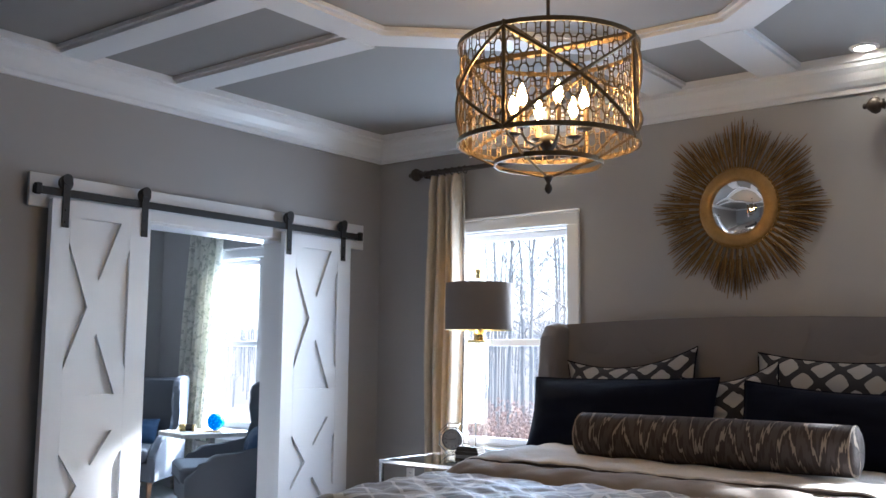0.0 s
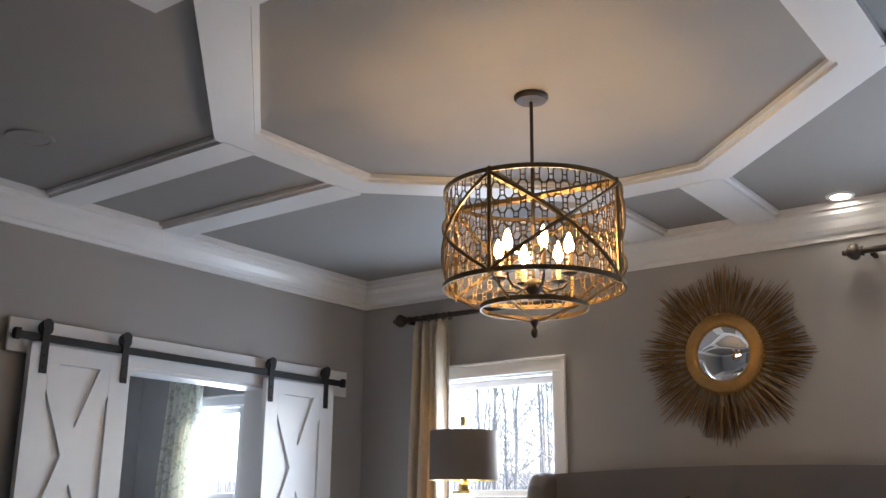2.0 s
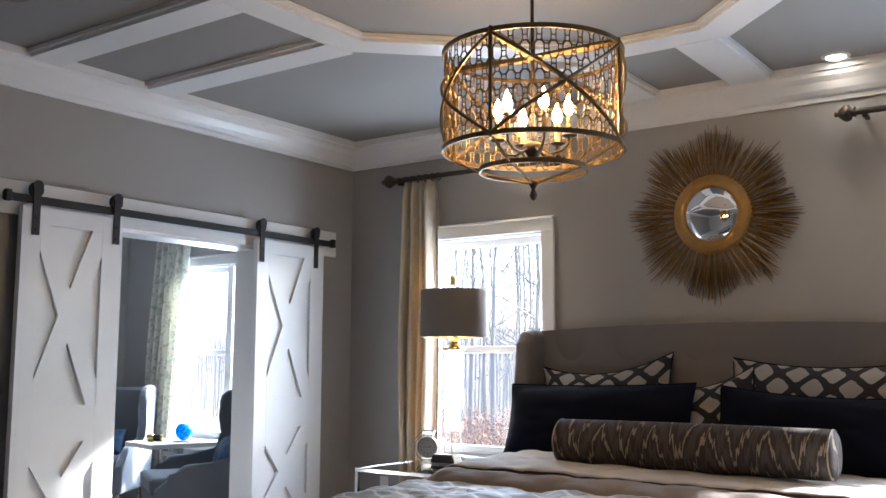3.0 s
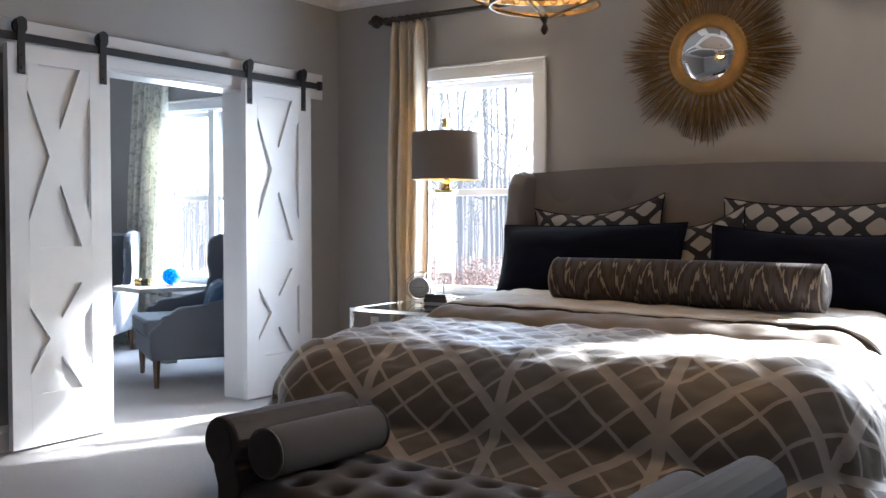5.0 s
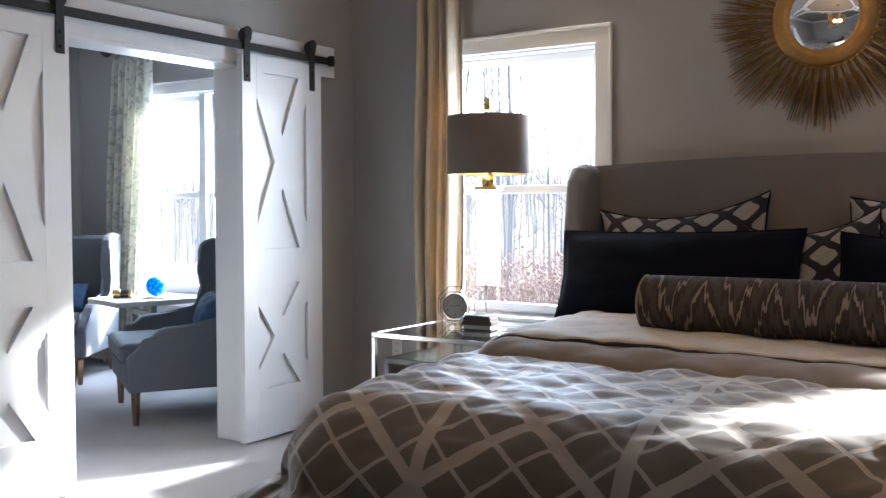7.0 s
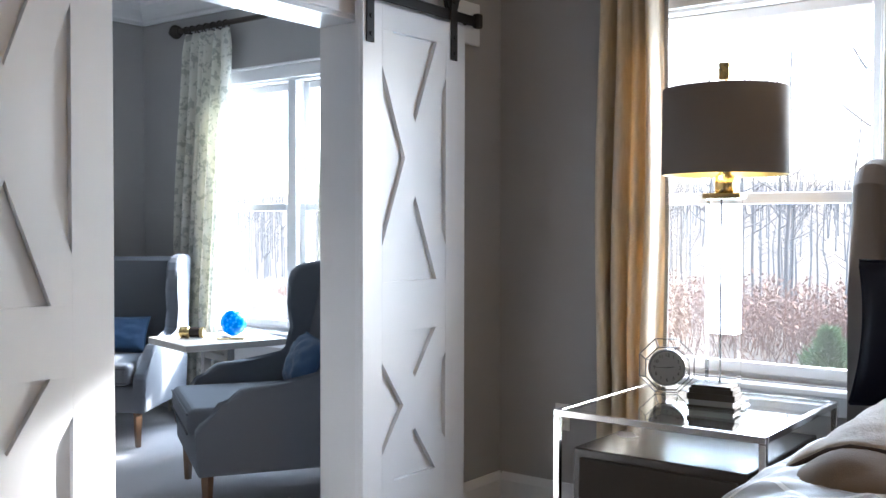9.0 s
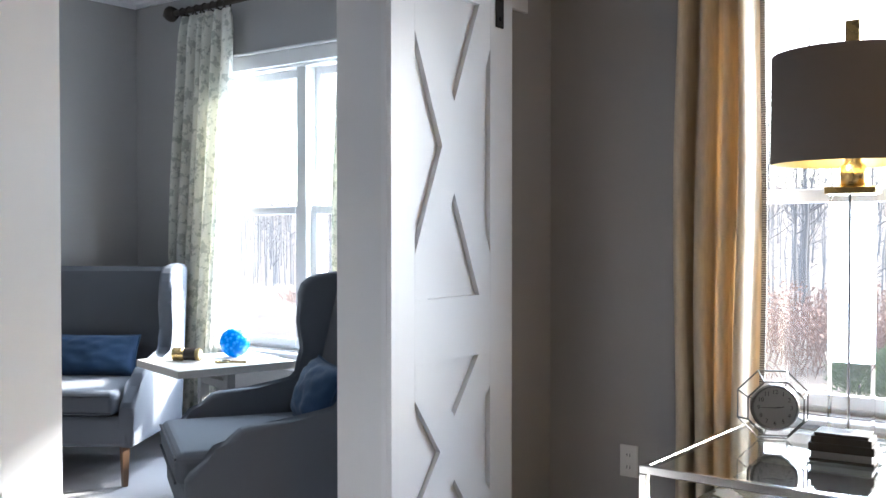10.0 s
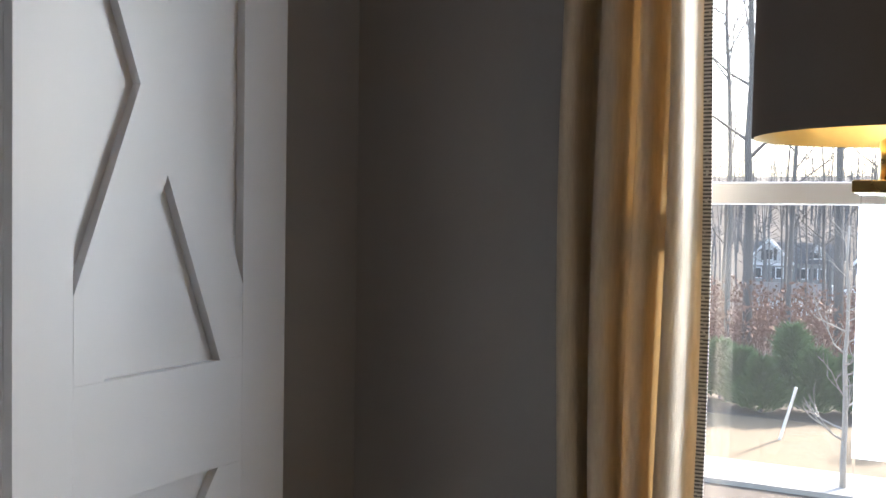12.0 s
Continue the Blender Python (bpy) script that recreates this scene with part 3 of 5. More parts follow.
def window(name, hole, wall_y, deep, label, units=1, mullion=0.075, into=-1, stool=True):
    """Double-hung window in a wall that runs along x, with casing towards `into`."""
    x0, x1, z0, z1 = hole
    w = thing(name, (x0 + x1) / 2, wall_y, z0, label, "window", kind="structure")
    cx = (x0 + x1) / 2
    a0, a1, h = x0 - cx, x1 - cx, z1 - z0
    y = (lambda v: v) if into < 0 else (lambda v: -v)

    def bx(nm, p0, p1, q0, q1, r0, r1, bev=0.003, parent=w, mat=M_TRIM):
        return part(nm, box(p0, p1, min(y(q0), y(q1)), max(y(q0), y(q1)), r0, r1, bev), mat, parent)
    cas = 0.088
    bx("casing", a0 - cas, a0 + 0.004, -0.022, -0.001, -0.004, h - 0.004)
    bx("casing", a1 - 0.004, a1 + cas, -0.022, -0.001, -0.004, h - 0.004)
    bx("casing", a0 - cas, a1 + cas, -0.022, -0.001, h - 0.003, h + cas - 0.012)
    bx("cap_moulding", a0 - cas - 0.004, a1 + cas + 0.004, -0.036, -0.001, h + cas - 0.011, h + cas + 0.006, 0.005)
    bx("back_band", a0 - cas - 0.006, a0 - cas + 0.014, -0.031, -0.0225, -0.004, h + cas - 0.013, 0.004)
    bx("back_band", a1 + cas - 0.014, a1 + cas + 0.006, -0.031, -0.0225, -0.004, h + cas - 0.013, 0.004)
    bx("window_sill", a0 - cas - 0.02, a1 + cas + 0.02, -0.055, 0.05, -0.032, -0.005, 0.006)
    bx("apron", a0 - cas, a1 + cas, -0.018, -0.001, -0.105, -0.034)
    for p0, p1 in ((a0, a0 + 0.018), (a1 - 0.018, a1)):
        bx("window_frame", p0, p1, 0.0, deep, 0, h)
    bx("window_frame", a0 + 0.019, a1 - 0.019, 0.0, deep, h - 0.018, h)
    bx("window_frame", a0 + 0.019, a1 - 0.019, 0.052, deep, -0.004, 0.016)
    inner0, inner1 = a0 + 0.019, a1 - 0.019
    cuts = [(inner0, inner1)] if units == 1 else [(inner0, -mullion / 2), (mullion / 2, inner1)]
    if units == 2:
        bx("mullion", -mullion / 2 + 0.001, mullion / 2 - 0.001, 0.0, deep, 0.017, h - 0.019)
    mid = (1.375 - z0)
    for p0, p1 in cuts:
        for nm, q0, q1, r0, r1, st in (("lower_sash", 0.035, 0.068, 0.018, mid + 0.022, 0.045), ("upper_sash", 0.072, 0.105, mid - 0.022, h - 0.02, 0.042)):
            b = bmesh.new()
            for u0, u1, v0, v1 in ((p0, p0 + st, r0, r1), (p1 - st, p1, r0, r1), (p0 + st, p1 - st, r0, r0 + st), (p0 + st, p1 - st, r1 - st, r1)):
                add_box(b, u0, u1, min(y(q0), y(q1)), max(y(q0), y(q1)), v0, v1, 0.003)
            sash = part(nm, b, M_TRIM, w)
            mdl = y((q0 + q1) / 2)
            pane = part("pane", box(p0 + st, p1 - st, mdl - 0.002, mdl + 0.002, r0 + st, r1 - st), M_GLASS, sash)
            pane.visible_shadow = False
    return w


window("window_1", WIN_A, 0.0, 0.165, "white double-hung window in a moulded casing")
window("window_2", WIN_B, 0.0, 0.165, "white double-hung window beyond the bed")
window("window_3", WIN_C, SIT_N, 0.165, "white twin double-hung window of the sitting room", units=2)

# ---- barn doors and their track ----


def barn_door(y0, y1, label, straps):
    d = thing("barn_door", 0.06, (y0 + y1) / 2, 0.015, label, "door", group="pair of barn doors")
    h, w = 2.075, (y1 - y0) / 2
    part("panel", box(0.0, 0.021, -w, w, 0, h, 0.001), M_DOOR, d)
    f0, f1 = 0.0215, 0.040
    a, b = -w + 0.108, w - 0.130
    z = (0.27, 0.84, 1.035, 1.985)
    for p0, p1 in ((-w, a), (b, w)):
        part("stile", box(f0, f1, p0, p1, 0, h, 0.0004), M_DOOR, d)
    for r0, r1 in ((0, z[0]), (z[1], z[2]), (z[3], h)):
        part("rail", box(f0, f1, a + 0.0001, b - 0.0001, r0, r1, 0.0003), M_DOOR, d)
    for (z0, z1, e, ap, bp, c) in ((z[2], z[3], 0.138, 0.143, 0.062, 0.062), (z[0], z[1], 0.109, 0.100, 0.072, 0.066)):
        m, zc = (a + b) / 2, (z0 + z1) / 2
        p0, p1, q0, q1 = a + 0.0001, b - 0.0001, z0 + 0.0001, z1 - 0.0001
        part("cross_brace", prism([(p0, q0), (p0 + c, q0), (m, zc - ap), (p1 - c, q0), (p1, q0), (p1, q0 + e), (m + bp, zc), (p1, q1 - e), (p1, q1), (p1 - c, q1), (m, zc + ap), (p0 + c, q1), (p0, q1), (p0, q1 - e), (m - bp, zc), (p0, q0 + e)], "yz", f0, f1, 0.0006, 1), M_DOOR, d)
    for s in (-w + straps[0], w - straps[1]):
        hanger = part("hanger_strap", box(0.0415, 0.0475, s - 0.022, s + 0.022, 1.925, 2.19, 0.002), M_IRON, d, "flat black iron hanger strap")
        part("wheel", lathe([(0.0, 0.020), (0.040, 0.020), (0.042, 0.026), (0.036, 0.030), (0.042, 0.034), (0.040, 0.040), (0.0, 0.040)], 20, (0, s, 2.166), "x", close=False), M_IRON, hanger)
        part("strap_top", lathe([(0.0, 0.0482), (0.030, 0.0482), (0.030, 0.0535), (0.0, 0.0535)], 16, (0, s, 2.185), "x", close=False), M_IRON, hanger)
        for bz in (1.955, 2.02):
            part("bolt", lathe([(0.0, 0.048), (0.009, 0.048), (0.007, 0.053), (0.0, 0.053)], 8, (0, s, bz), "x", close=False), M_IRON, hanger)
    return d


barn_door(-2.715, -2.10, "white barn door with X braces, slid open beyond the opening", (0.075, 0.045))
barn_door(-1.053, -0.418, "white barn door with X braces, slid open beside the corner", (0.035, 0.082))
board = thing("header_board", 0.0, -1.52, 2.046, "white painted header board above the barn doors", "board")
part("plank", box(0.0225, 0.040, -1.298, 1.298, 0.0, 0.180, 0.003), M_TRIM, board)
track = thing("door_track", 0.0, -1.56, 2.10, "black iron flat track for barn doors", "track")
part("bar", box(0.086, 0.094, -1.265, 1.265, 0.008, 0.050, 0.002), M_IRON, track)
for yy in (-1.22, -0.62, 0.0, 0.62, 1.22):
    part("standoff", lathe([(0.011, 0.0285), (0.011, 0.0855)], 10, (0, yy, 0.029), "x"), M_IRON, track)
for yy in (-1.258, 1.222):
    part("end_stop", box(0.080, 0.112, yy, yy + 0.036, 0.002, 0.062, 0.005), M_IRON, track)

# ---- curtains and rods ----


def finial(bm, x, direction, y, z):
    prof = [(0.0, 0.112), (0.010, 0.108), (0.014, 0.100), (0.010, 0.092), (0.018, 0.085), (0.034, 0.064), (0.040, 0.046), (0.034, 0.026), (0.018, 0.016), (0.022, 0.008), (0.024, 0.0), (0.0, 0.0)]
    return add_lathe(bm, [(r * 1.2, h * direction) for r, h in prof], 16, (x, y, z), "x", close=False)


def rod(x0, x1, y, z, wall_y, label, rings):
    r = thing("curtain_rod", (x0 + x1) / 2, wall_y, z, label, "curtain rod")
    c = (x0 + x1) / 2
    dy = y - wall_y
    part("pole", lathe([(0.017, x0 - c + 0.10), (0.017, x1 - c - 0.10)], 14, (0, dy, 0), "x"), M_BRONZE, r, smooth=False)
    part("finial", finial(bmesh.new(), x0 - c + 0.10, -1, dy, 0), M_BRONZE, r, "turned bronze finial", smooth=True)
    part("finial", finial(bmesh.new(), x1 - c - 0.10, 1, dy, 0), M_BRONZE, r, "turned bronze finial", smooth=True)
    for bx in (x0 - c + 0.14, x1 - c - 0.14):
        part("bracket", box(bx - 0.012, bx + 0.012, dy + 0.012, -0.001, -0.03, -0.008, 0.003), M_BRONZE, r)
    for xr in rings:
        bm = bmesh.new()
        n = 14
        add_tube(bm, [(xr - c, dy + 0.026 * math.cos(2 * math.pi * k / n), -0.007 + 0.026 * math.sin(2 * math.pi * k / n)) for k in range(n + 1)], 0.0045, 5, False)
        part("ring", bm, M_BRONZE, r)
    return r


def curtain(x0, x1, y, z1, folds, depth, material, label, flare=0.0, trim=None, seed=1, sweep=0.0):
    c = thing("curtain", (x0 + x1) / 2, y, 0.012, label, "curtain")
    rnd = random.Random(seed)
    ph = [rnd.uniform(-0.5, 0.5) for _ in range(60)]
    half = (x1 - x0) / 2

    def fn(u, v):
        k = u * folds
        i = int(k)
        wob = ph[i % 60] * (1 - (k - i)) + ph[(i + 1) % 60] * (k - i)
        amp = depth * (0.80 + 0.20 * (1 - v)) * (0.75 + 0.35 * math.sin(i * 2.1 + 1))
        wave = math.cos(2 * math.pi * k + wob * 1.3)
        px = (2 * u - 1) * half * (1 + flare * (1 - v)) + sweep * (1 - v) + 0.012 * math.sin(2 * math.pi * k * 2 + wob) * (1 - v) + 0.006 * math.sin(9 * v + i)
        pinch = 1.0 if v < 0.96 else 1 - 0.6 * (v - 0.96) / 0.04
        return Vector((px, amp * wave * pinch + 0.008 * math.sin(7 * v + 3 * u), v * (z1 - 0.012)))
    cloth = part("cloth", grid(folds * 14, 40, fn), material, c, smooth=True)
    solid(cloth, 0.003, 0.0)
    if trim:
        def edge(u, v):
            p = fn(1.0, v)
            return Vector((p.x - 0.002 + 0.017 * u, p.y - 0.006, p.z))
        solid(part("trim_tape", grid(1, 40, edge), trim, c, "black and white beaded tape trim"), 0.004, 0.0)
    return c


rod(0.375, 1.86, -0.095, 2.583, 0.0, "dark bronze curtain rod with turned finials", [0.52, 0.58, 0.64, 0.70, 0.76, 0.82, 0.87])
rod(3.52, 5.6, -0.095, 2.622, 0.0, "dark bronze curtain rod beyond the bed", [])
curtain(0.555, 0.838, -0.105, 2.555, 4, 0.066, M_CURTAIN, "gold slub-silk curtain with black and white tape edge", -0.02, M_TAPE, 3)
rod(-2.92, -0.83, SIT_N - 0.10, 2.545, SIT_N, "dark bronze curtain rod in the sitting room", [-2.75, -2.69, -2.62, -2.55, -2.48, -2.42, -2.36, -1.45, -1.38, -1.30, -1.22, -1.15])
curtain(-2.785, -2.335, SIT_N - 0.10, 2.515, 6, 0.045, M_CURTAIN2, "cream curtain with a grey-green print, drawn aside", -0.12, None, 5, -0.17)
curtain(-1.50, -1.10, SIT_N - 0.10, 2.515, 5, 0.045, M_CURTAIN2, "cream curtain with a grey-green print, drawn aside", 0.0, None, 8, -0.06)

# ---- bed ----
BX = 2.83
bed = thing("bed", BX, 0.0, 0.0, "king bed with a greige upholstered wingback headboard", "bed")


def headboard_fn(u, v):
    x = (2 * u - 1) * 1.14
    z = 0.25 + v * (1.235 + 0.03 * (1 - (x / 1.14) ** 2))
    tuft = 0.0
    for r in range(3):
        for k in range(6):
            tx, tz = -0.92 + 0.40 * k + (0.20 if r % 2 else 0), 0.82 + 0.27 * r
            q = (x - tx) ** 2 + (z - tz) ** 2
            tuft += 0.014 * math.exp(-q / 0.0012) + 0.012 * math.exp(-q / 0.012)
    return Vector((x, -0.125 - 0.02 * math.sin(math.pi * min(1, max(0, v))) + tuft, z))


hb = bmesh.new()
add_prism(hb, [(-1.14, 0.25), (1.14, 0.25), (1.14, 1.47), (0.9, 1.495), (0.4, 1.512), (0, 1.516), (-0.4, 1.512), (-0.9, 1.495), (-1.14, 1.47)], "xz", -0.125, -0.03, 0.025, 3)
part("headboard_back", hb, M_LINEN, bed, smooth=False)
part("headboard_front", grid(120, 60, headboard_fn), M_LINEN, bed, "button-tufted greige upholstery", smooth=True)
for s in (-1, 1):
    wing = [(-0.03, 0.22), (-0.30, 0.22), (-0.31, 0.60), (-0.325, 1.05), (-0.335, 1.30), (-0.32, 1.41), (-0.27, 1.475), (-0.20, 1.495), (-0.03, 1.485)]
    x = s * 1.165
    part("headboard_wing", prism(wing, "yz", x - 0.056, x + 0.056, 0.052, 6), M_LINEN, bed, "rounded upholstered wing")
part("bed_rail", box(-1.0, 1.0, -2.36, -0.14, 0.18, 0.36, 0.02, 2), M_LINEN, bed)
part("mattress", box(-0.98, 0.98, -2.32, -0.14, 0.362, 0.635, 0.06, 3), M_NAVY, bed, "mattress in a dark navy sheet")
for lx in (-0.92, 0.92):
    for ly in (-2.28, -0.25):
        part("leg", box(lx - 0.035, lx + 0.035, ly - 0.035, ly + 0.035, 0, 0.179, 0.005), M_DARKWOOD, bed)


def drape(top, flat, ext, radius, flare, wrinkle, seed):
    """A cloth that lies on the bed and rolls down over its edges: arc coordinates in, place out."""
    fx0, fx1, fy0, fy1 = flat
    ex0, ex1, ey0, ey1 = ext

    def place(u, v):
        s, t = ex0 + u * (ex1 - ex0), ey0 + v * (ey1 - ey0)
        cx, cy = min(max(s, fx0), fx1), min(max(t, fy0), fy1)
        ox, oy = s - cx, t - cy
        r = math.hypot(ox, oy)
        if r > 0.72:
            r = 0.72 + (r - 0.72) * 0.1
        if r > 1e-6:
            n = math.hypot(ox, oy)
            dx, dy = ox / n, oy / n
            q = radius * math.pi / 2
            if r < q:
                o, d = radius * math.sin(r / radius), radius * (1 - math.cos(r / radius))
            else:
                o, d = radius + (r - q) * flare, radius + (r - q) * math.sqrt(1 - flare * flare)
        else:
            dx = dy = o = d = 0.0
        drop = min(1.0, d / 0.5)
        fold = 0.03 * drop * math.sin((s * 9 if abs(oy) > abs(ox) else t * 9) + 1.3 * math.sin(2.1 * (s + t)))
        puff = wrinkle * (noise.noise(Vector((s * 4 + seed, t * 9, 0.3))) + 0.7 * noise.noise(Vector((s * 8, t * 22 + seed, 1.7))) + 0.35 * noise.noise(Vector((s * 30, t * 36, 2.0 + seed))))
        a, b = (s * 0.82 + t) / 0.26, (s * 0.82 - t) / 0.26
        quilt = 0.013 * (abs(math.sin(math.pi * a)) * abs(math.sin(math.pi * b))) ** 0.5
        lift = puff + quilt + 0.02 * math.sin(1.6 * (s - 0.3)) * math.sin(2.0 * t)
        z = max(0.03, top - d + lift * (1 - 0.7 * drop))
        return Vector((cx + dx * (o + fold + lift * drop), cy + dy * (o + fold + lift * drop), z))
    return place, (lambda u, v: (ex0 + u * (ex1 - ex0), ey0 + v * (ey1 - ey0)))


comf = thing("comforter", BX, 0.0, 0.0, "taupe comforter with a pale lattice pattern, spread over the bed", "comforter")
pl, pu = drape(0.697, (-0.975, 0.98, -2.20, -0.9), (-1.74, 1.88, -2.90, -1.0), 0.31, 0.84, 0.0105, 2.0)
solid(part("cloth", grid(180, 130, pl, pu), M_COMF, comf, smooth=True), 0.012, -1.0)
for name, line in (("foot_hem", [pl(k / 90, 0.0) for k in range(91)]), ("side_hem", [pl(0.0, k / 60) for k in range(61)]), ("side_hem", [pl(1.0, k / 60) for k in range(61)])):
    part(name, tube(line, 0.007, 5), M_HEM, comf, "tan corded hem", smooth=True)
spread = thing("coverlet", BX, 0.0, 0.0, "cream matelasse coverlet folded back at the pillows", "bedspread")
pl2, pu2 = drape(0.765, (-0.90, 0.94, -1.31, -0.6), (-1.50, 1.56, -1.38, -0.45), 0.24, 0.50, 0.006, 7.0)
solid(part("fold", grid(120, 50, pl2, pu2), M_CREAM, spread, smooth=True), 0.018, -1.0)
pl3, pu3 = drape(0.742, (-0.90, 0.94, -1.43, -0.6), (-1.52, 1.58, -1.68, -0.5), 0.20, 0.50, 0.008, 9.0)
solid(part("hem", grid(120, 50, pl3, pu3), M_HEM, spread, "tan cotton turned-back hem", smooth=True), 0.016, -1.0)
# dark cord along the front edge, in place of the fold's shadow line
edge_line = [pl2(k / 60, 0.0) + Vector((0, -0.004, -0.010)) for k in range(61)]
part("edge_shade_cord", tube(edge_line, 0.007, 6), M_BENCH, spread, "dark cord standing in for the shade under the coverlet's edge", smooth=True)


def pillow_bm(w, h, t, flange=0.0, sag=0.0, seed=0, ears=0.05):
    """A cushion that stands in the xz plane, base at z = 0."""
    bm = bmesh.new()
    layer = bm.loops.layers.uv.new("UVMap")
    n, m = 30, 20
    sides = []
    for s in (-1, 1):
        rows = []
        for j in range(m + 1):
            row = []
            for i in range(n + 1):
                u, v = 2 * i / n - 1, 2 * j / m - 1
                uu, vv = min(1.0, abs(u) / (1 - flange)), min(1.0, abs(v) / (1 - flange * w / h))
                prof = max(0.0, (1 - uu ** 2.6)) ** 0.55 * max(0.0, (1 - vv ** 2.6)) ** 0.55
                pull = 1 - (ears + 0.02) * (1 - u * u) * abs(v) ** 3
                pullx = 1 - ears * (1 - v * v) * abs(u) ** 3
                wr = (0.014 * noise.noise(Vector((u * 3 + seed, v * 3, s * 2.0))) + 0.006 * noise.noise(Vector((u * 8 + v * 3, v * 7 - seed, s * 2.0)))) * min(1.0, prof + 0.2)
                z = (v * pull + 1) * h / 2
                z -= sag * (1 - u * u) * max(0, v) * h * 0.5
                row.append(bm.verts.new((u * pullx * w / 2, s * (t / 2 * prof + wr + 0.003), z)))
            rows.append(row)
        for j in range(m):
            for i in range(n):
                f = bm.faces.new((rows[j][i], rows[j][i + 1], rows[j + 1][i + 1], rows[j + 1][i]))
                for loop, (a, b) in zip(f.loops, ((i, j), (i + 1, j), (i + 1, j + 1), (i, j + 1))):
                    loop[layer].uv = (a / n * w, b / m * h)
        sides.append(rows)
    a, b = sides
    edge_a = [a[0][i] for i in range(n + 1)] + [a[j][n] for j in range(1, m + 1)] + [a[m][i] for i in range(n - 1, -1, -1)] + [a[j][0] for j in range(m - 1, 0, -1)]
    edge_b = [b[0][i] for i in range(n + 1)] + [b[j][n] for j in range(1, m + 1)] + [b[m][i] for i in range(n - 1, -1, -1)] + [b[j][0] for j in range(m - 1, 0, -1)]
    for i in range(len(edge_a)):
        j = (i + 1) % len(edge_a)
        bm.faces.new((edge_a[i], edge_a[j], edge_b[j], edge_b[i]))
    return bm


def pillow_edge(w, h, sag, ears):
    """The seam line round a cushion of that size."""
    ring = [(k / 12 - 1, -1) for k in range(24)] + [(1, k / 12 - 1) for k in range(24)] + [(1 - k / 12, 1) for k in range(24)] + [(-1, 1 - k / 12) for k in range(25)]
    out = []
    for u, v in ring:
        z = (v * (1 - (ears + 0.02) * (1 - u * u) * abs(v) ** 3) + 1) * h / 2 - sag * (1 - u * u) * max(0, v) * h * 0.5
        out.append((u * (1 - ears * (1 - v * v) * abs(u) ** 3) * w / 2, 0, z))
    return out


def pillow(name, x, y, z, w, h, t, material, label, lean=-14, rz=0, tip=0, sag=0.0, group="", seed=0, flange=0.0, ears=0.05):
    ob = part(name, pillow_bm(w, h, t, flange, sag, seed, ears), material, smooth=True)
    ob.matrix_world = pose(x, y, z, lean, tip, rz)
    part("piping", add_tube(bmesh.new(), pillow_edge(w, h, sag, ears), 0.0055, 6, False), M_BLUEPIL if material is M_BLUEPIL else M_NAVY, ob, "dark corded seam" if material is M_SHAM else "", smooth=True)
    return tagged(ob, label, "pillow", group)


pillow("patterned_sham", 2.25, -0.33, 0.70, 0.84, 0.62, 0.20, M_SHAM, "black and white quatrefoil sham leaning on the headboard", -12, 2, -6, 0.16, "patterned shams", 1, 0.05, 0.09)
pillow("patterned_sham", 3.42, -0.33, 0.70, 0.98, 0.62, 0.20, M_SHAM, "black and white quatrefoil sham leaning on the headboard", -12, -2, 1, 0.08, "patterned shams", 2, 0.05)
pillow("patterned_sham", 2.86, -0.40, 0.70, 0.60, 0.55, 0.16, M_SHAM, "black and white quatrefoil sham between two others", -14, 0, -8, 0.22, "patterned shams", 5, 0.05)
pillow("navy_pillow", 2.255, -0.56, 0.73, 1.14, 0.46, 0.22, M_NAVY, "dark navy satin pillow with a wide flange", -18, 2, -1, 0.0, "navy pillows", 3, 0.035, 0.045)
pillow("navy_pillow", 3.46, -0.56, 0.73, 1.06, 0.44, 0.20, M_NAVY, "dark navy satin pillow with a wide flange", -18, -2, 2, 0.10, "navy pillows", 4, 0.035, 0.045)


def bolster_bm(length, r, puff=0.0):
    """A round bolster along x, with flat ends that turn over a soft edge."""
    prof = [(0.0, -length / 2), (r * 0.55, -length / 2 - 0.004), (r * 0.86, -length / 2 + 0.004), (r * 0.97, -length / 2 + 0.018)]
    for i in range(17):
        x = -length / 2 + 0.035 + (length - 0.07) * i / 16
        prof.append((r * (1 + puff * math.sin(math.pi * i / 16)), x))
    prof += [(r * 0.97, length / 2 - 0.018), (r * 0.86, length / 2 - 0.004), (r * 0.55, length / 2 + 0.004), (0.0, length / 2)]
    n, m = 28, len(prof) - 1

    def fn(u, v):
        rr, x = prof[round(v * m)]
        a = 2 * math.pi * u
        return Vector((x, rr * math.cos(a), rr * math.sin(a)))
    return grid(n, m, fn, lambda u, v: (prof[round(v * m)][1], u * 2 * math.pi * r), wrap=True)


def end_piping(parent, length, r, material, label):
    """A corded seam round each end of a bolster."""
    for s in (-1, 1):
        pts = [(s * (length / 2 - 0.016), r * math.cos(2 * math.pi * k / 28), r * math.sin(2 * math.pi * k / 28)) for k in range(29)]
        part("piping", add_tube(bmesh.new(), pts, 0.004, 5, False), material, parent, label, smooth=True)


bol = part("bolster", bolster_bm(1.37, 0.112, 0.03), M_IKAT, smooth=True)
bol.matrix_world = pose(2.99, -1.00, 0.885, 20, 0, 0)
end_piping(bol, 1.37, 0.110, M_HEM, "tan corded seam")
tagged(bol, "long brown and cream ikat bolster lying before the pillows", "bolster")

# ---- bench at the foot of the bed ----
bench = thing("bench", 3.21, -3.335, 0.0, "taupe button-tufted bench with scrolled arms at the bed's foot", "bench", rz=-5)
BW = 0.775


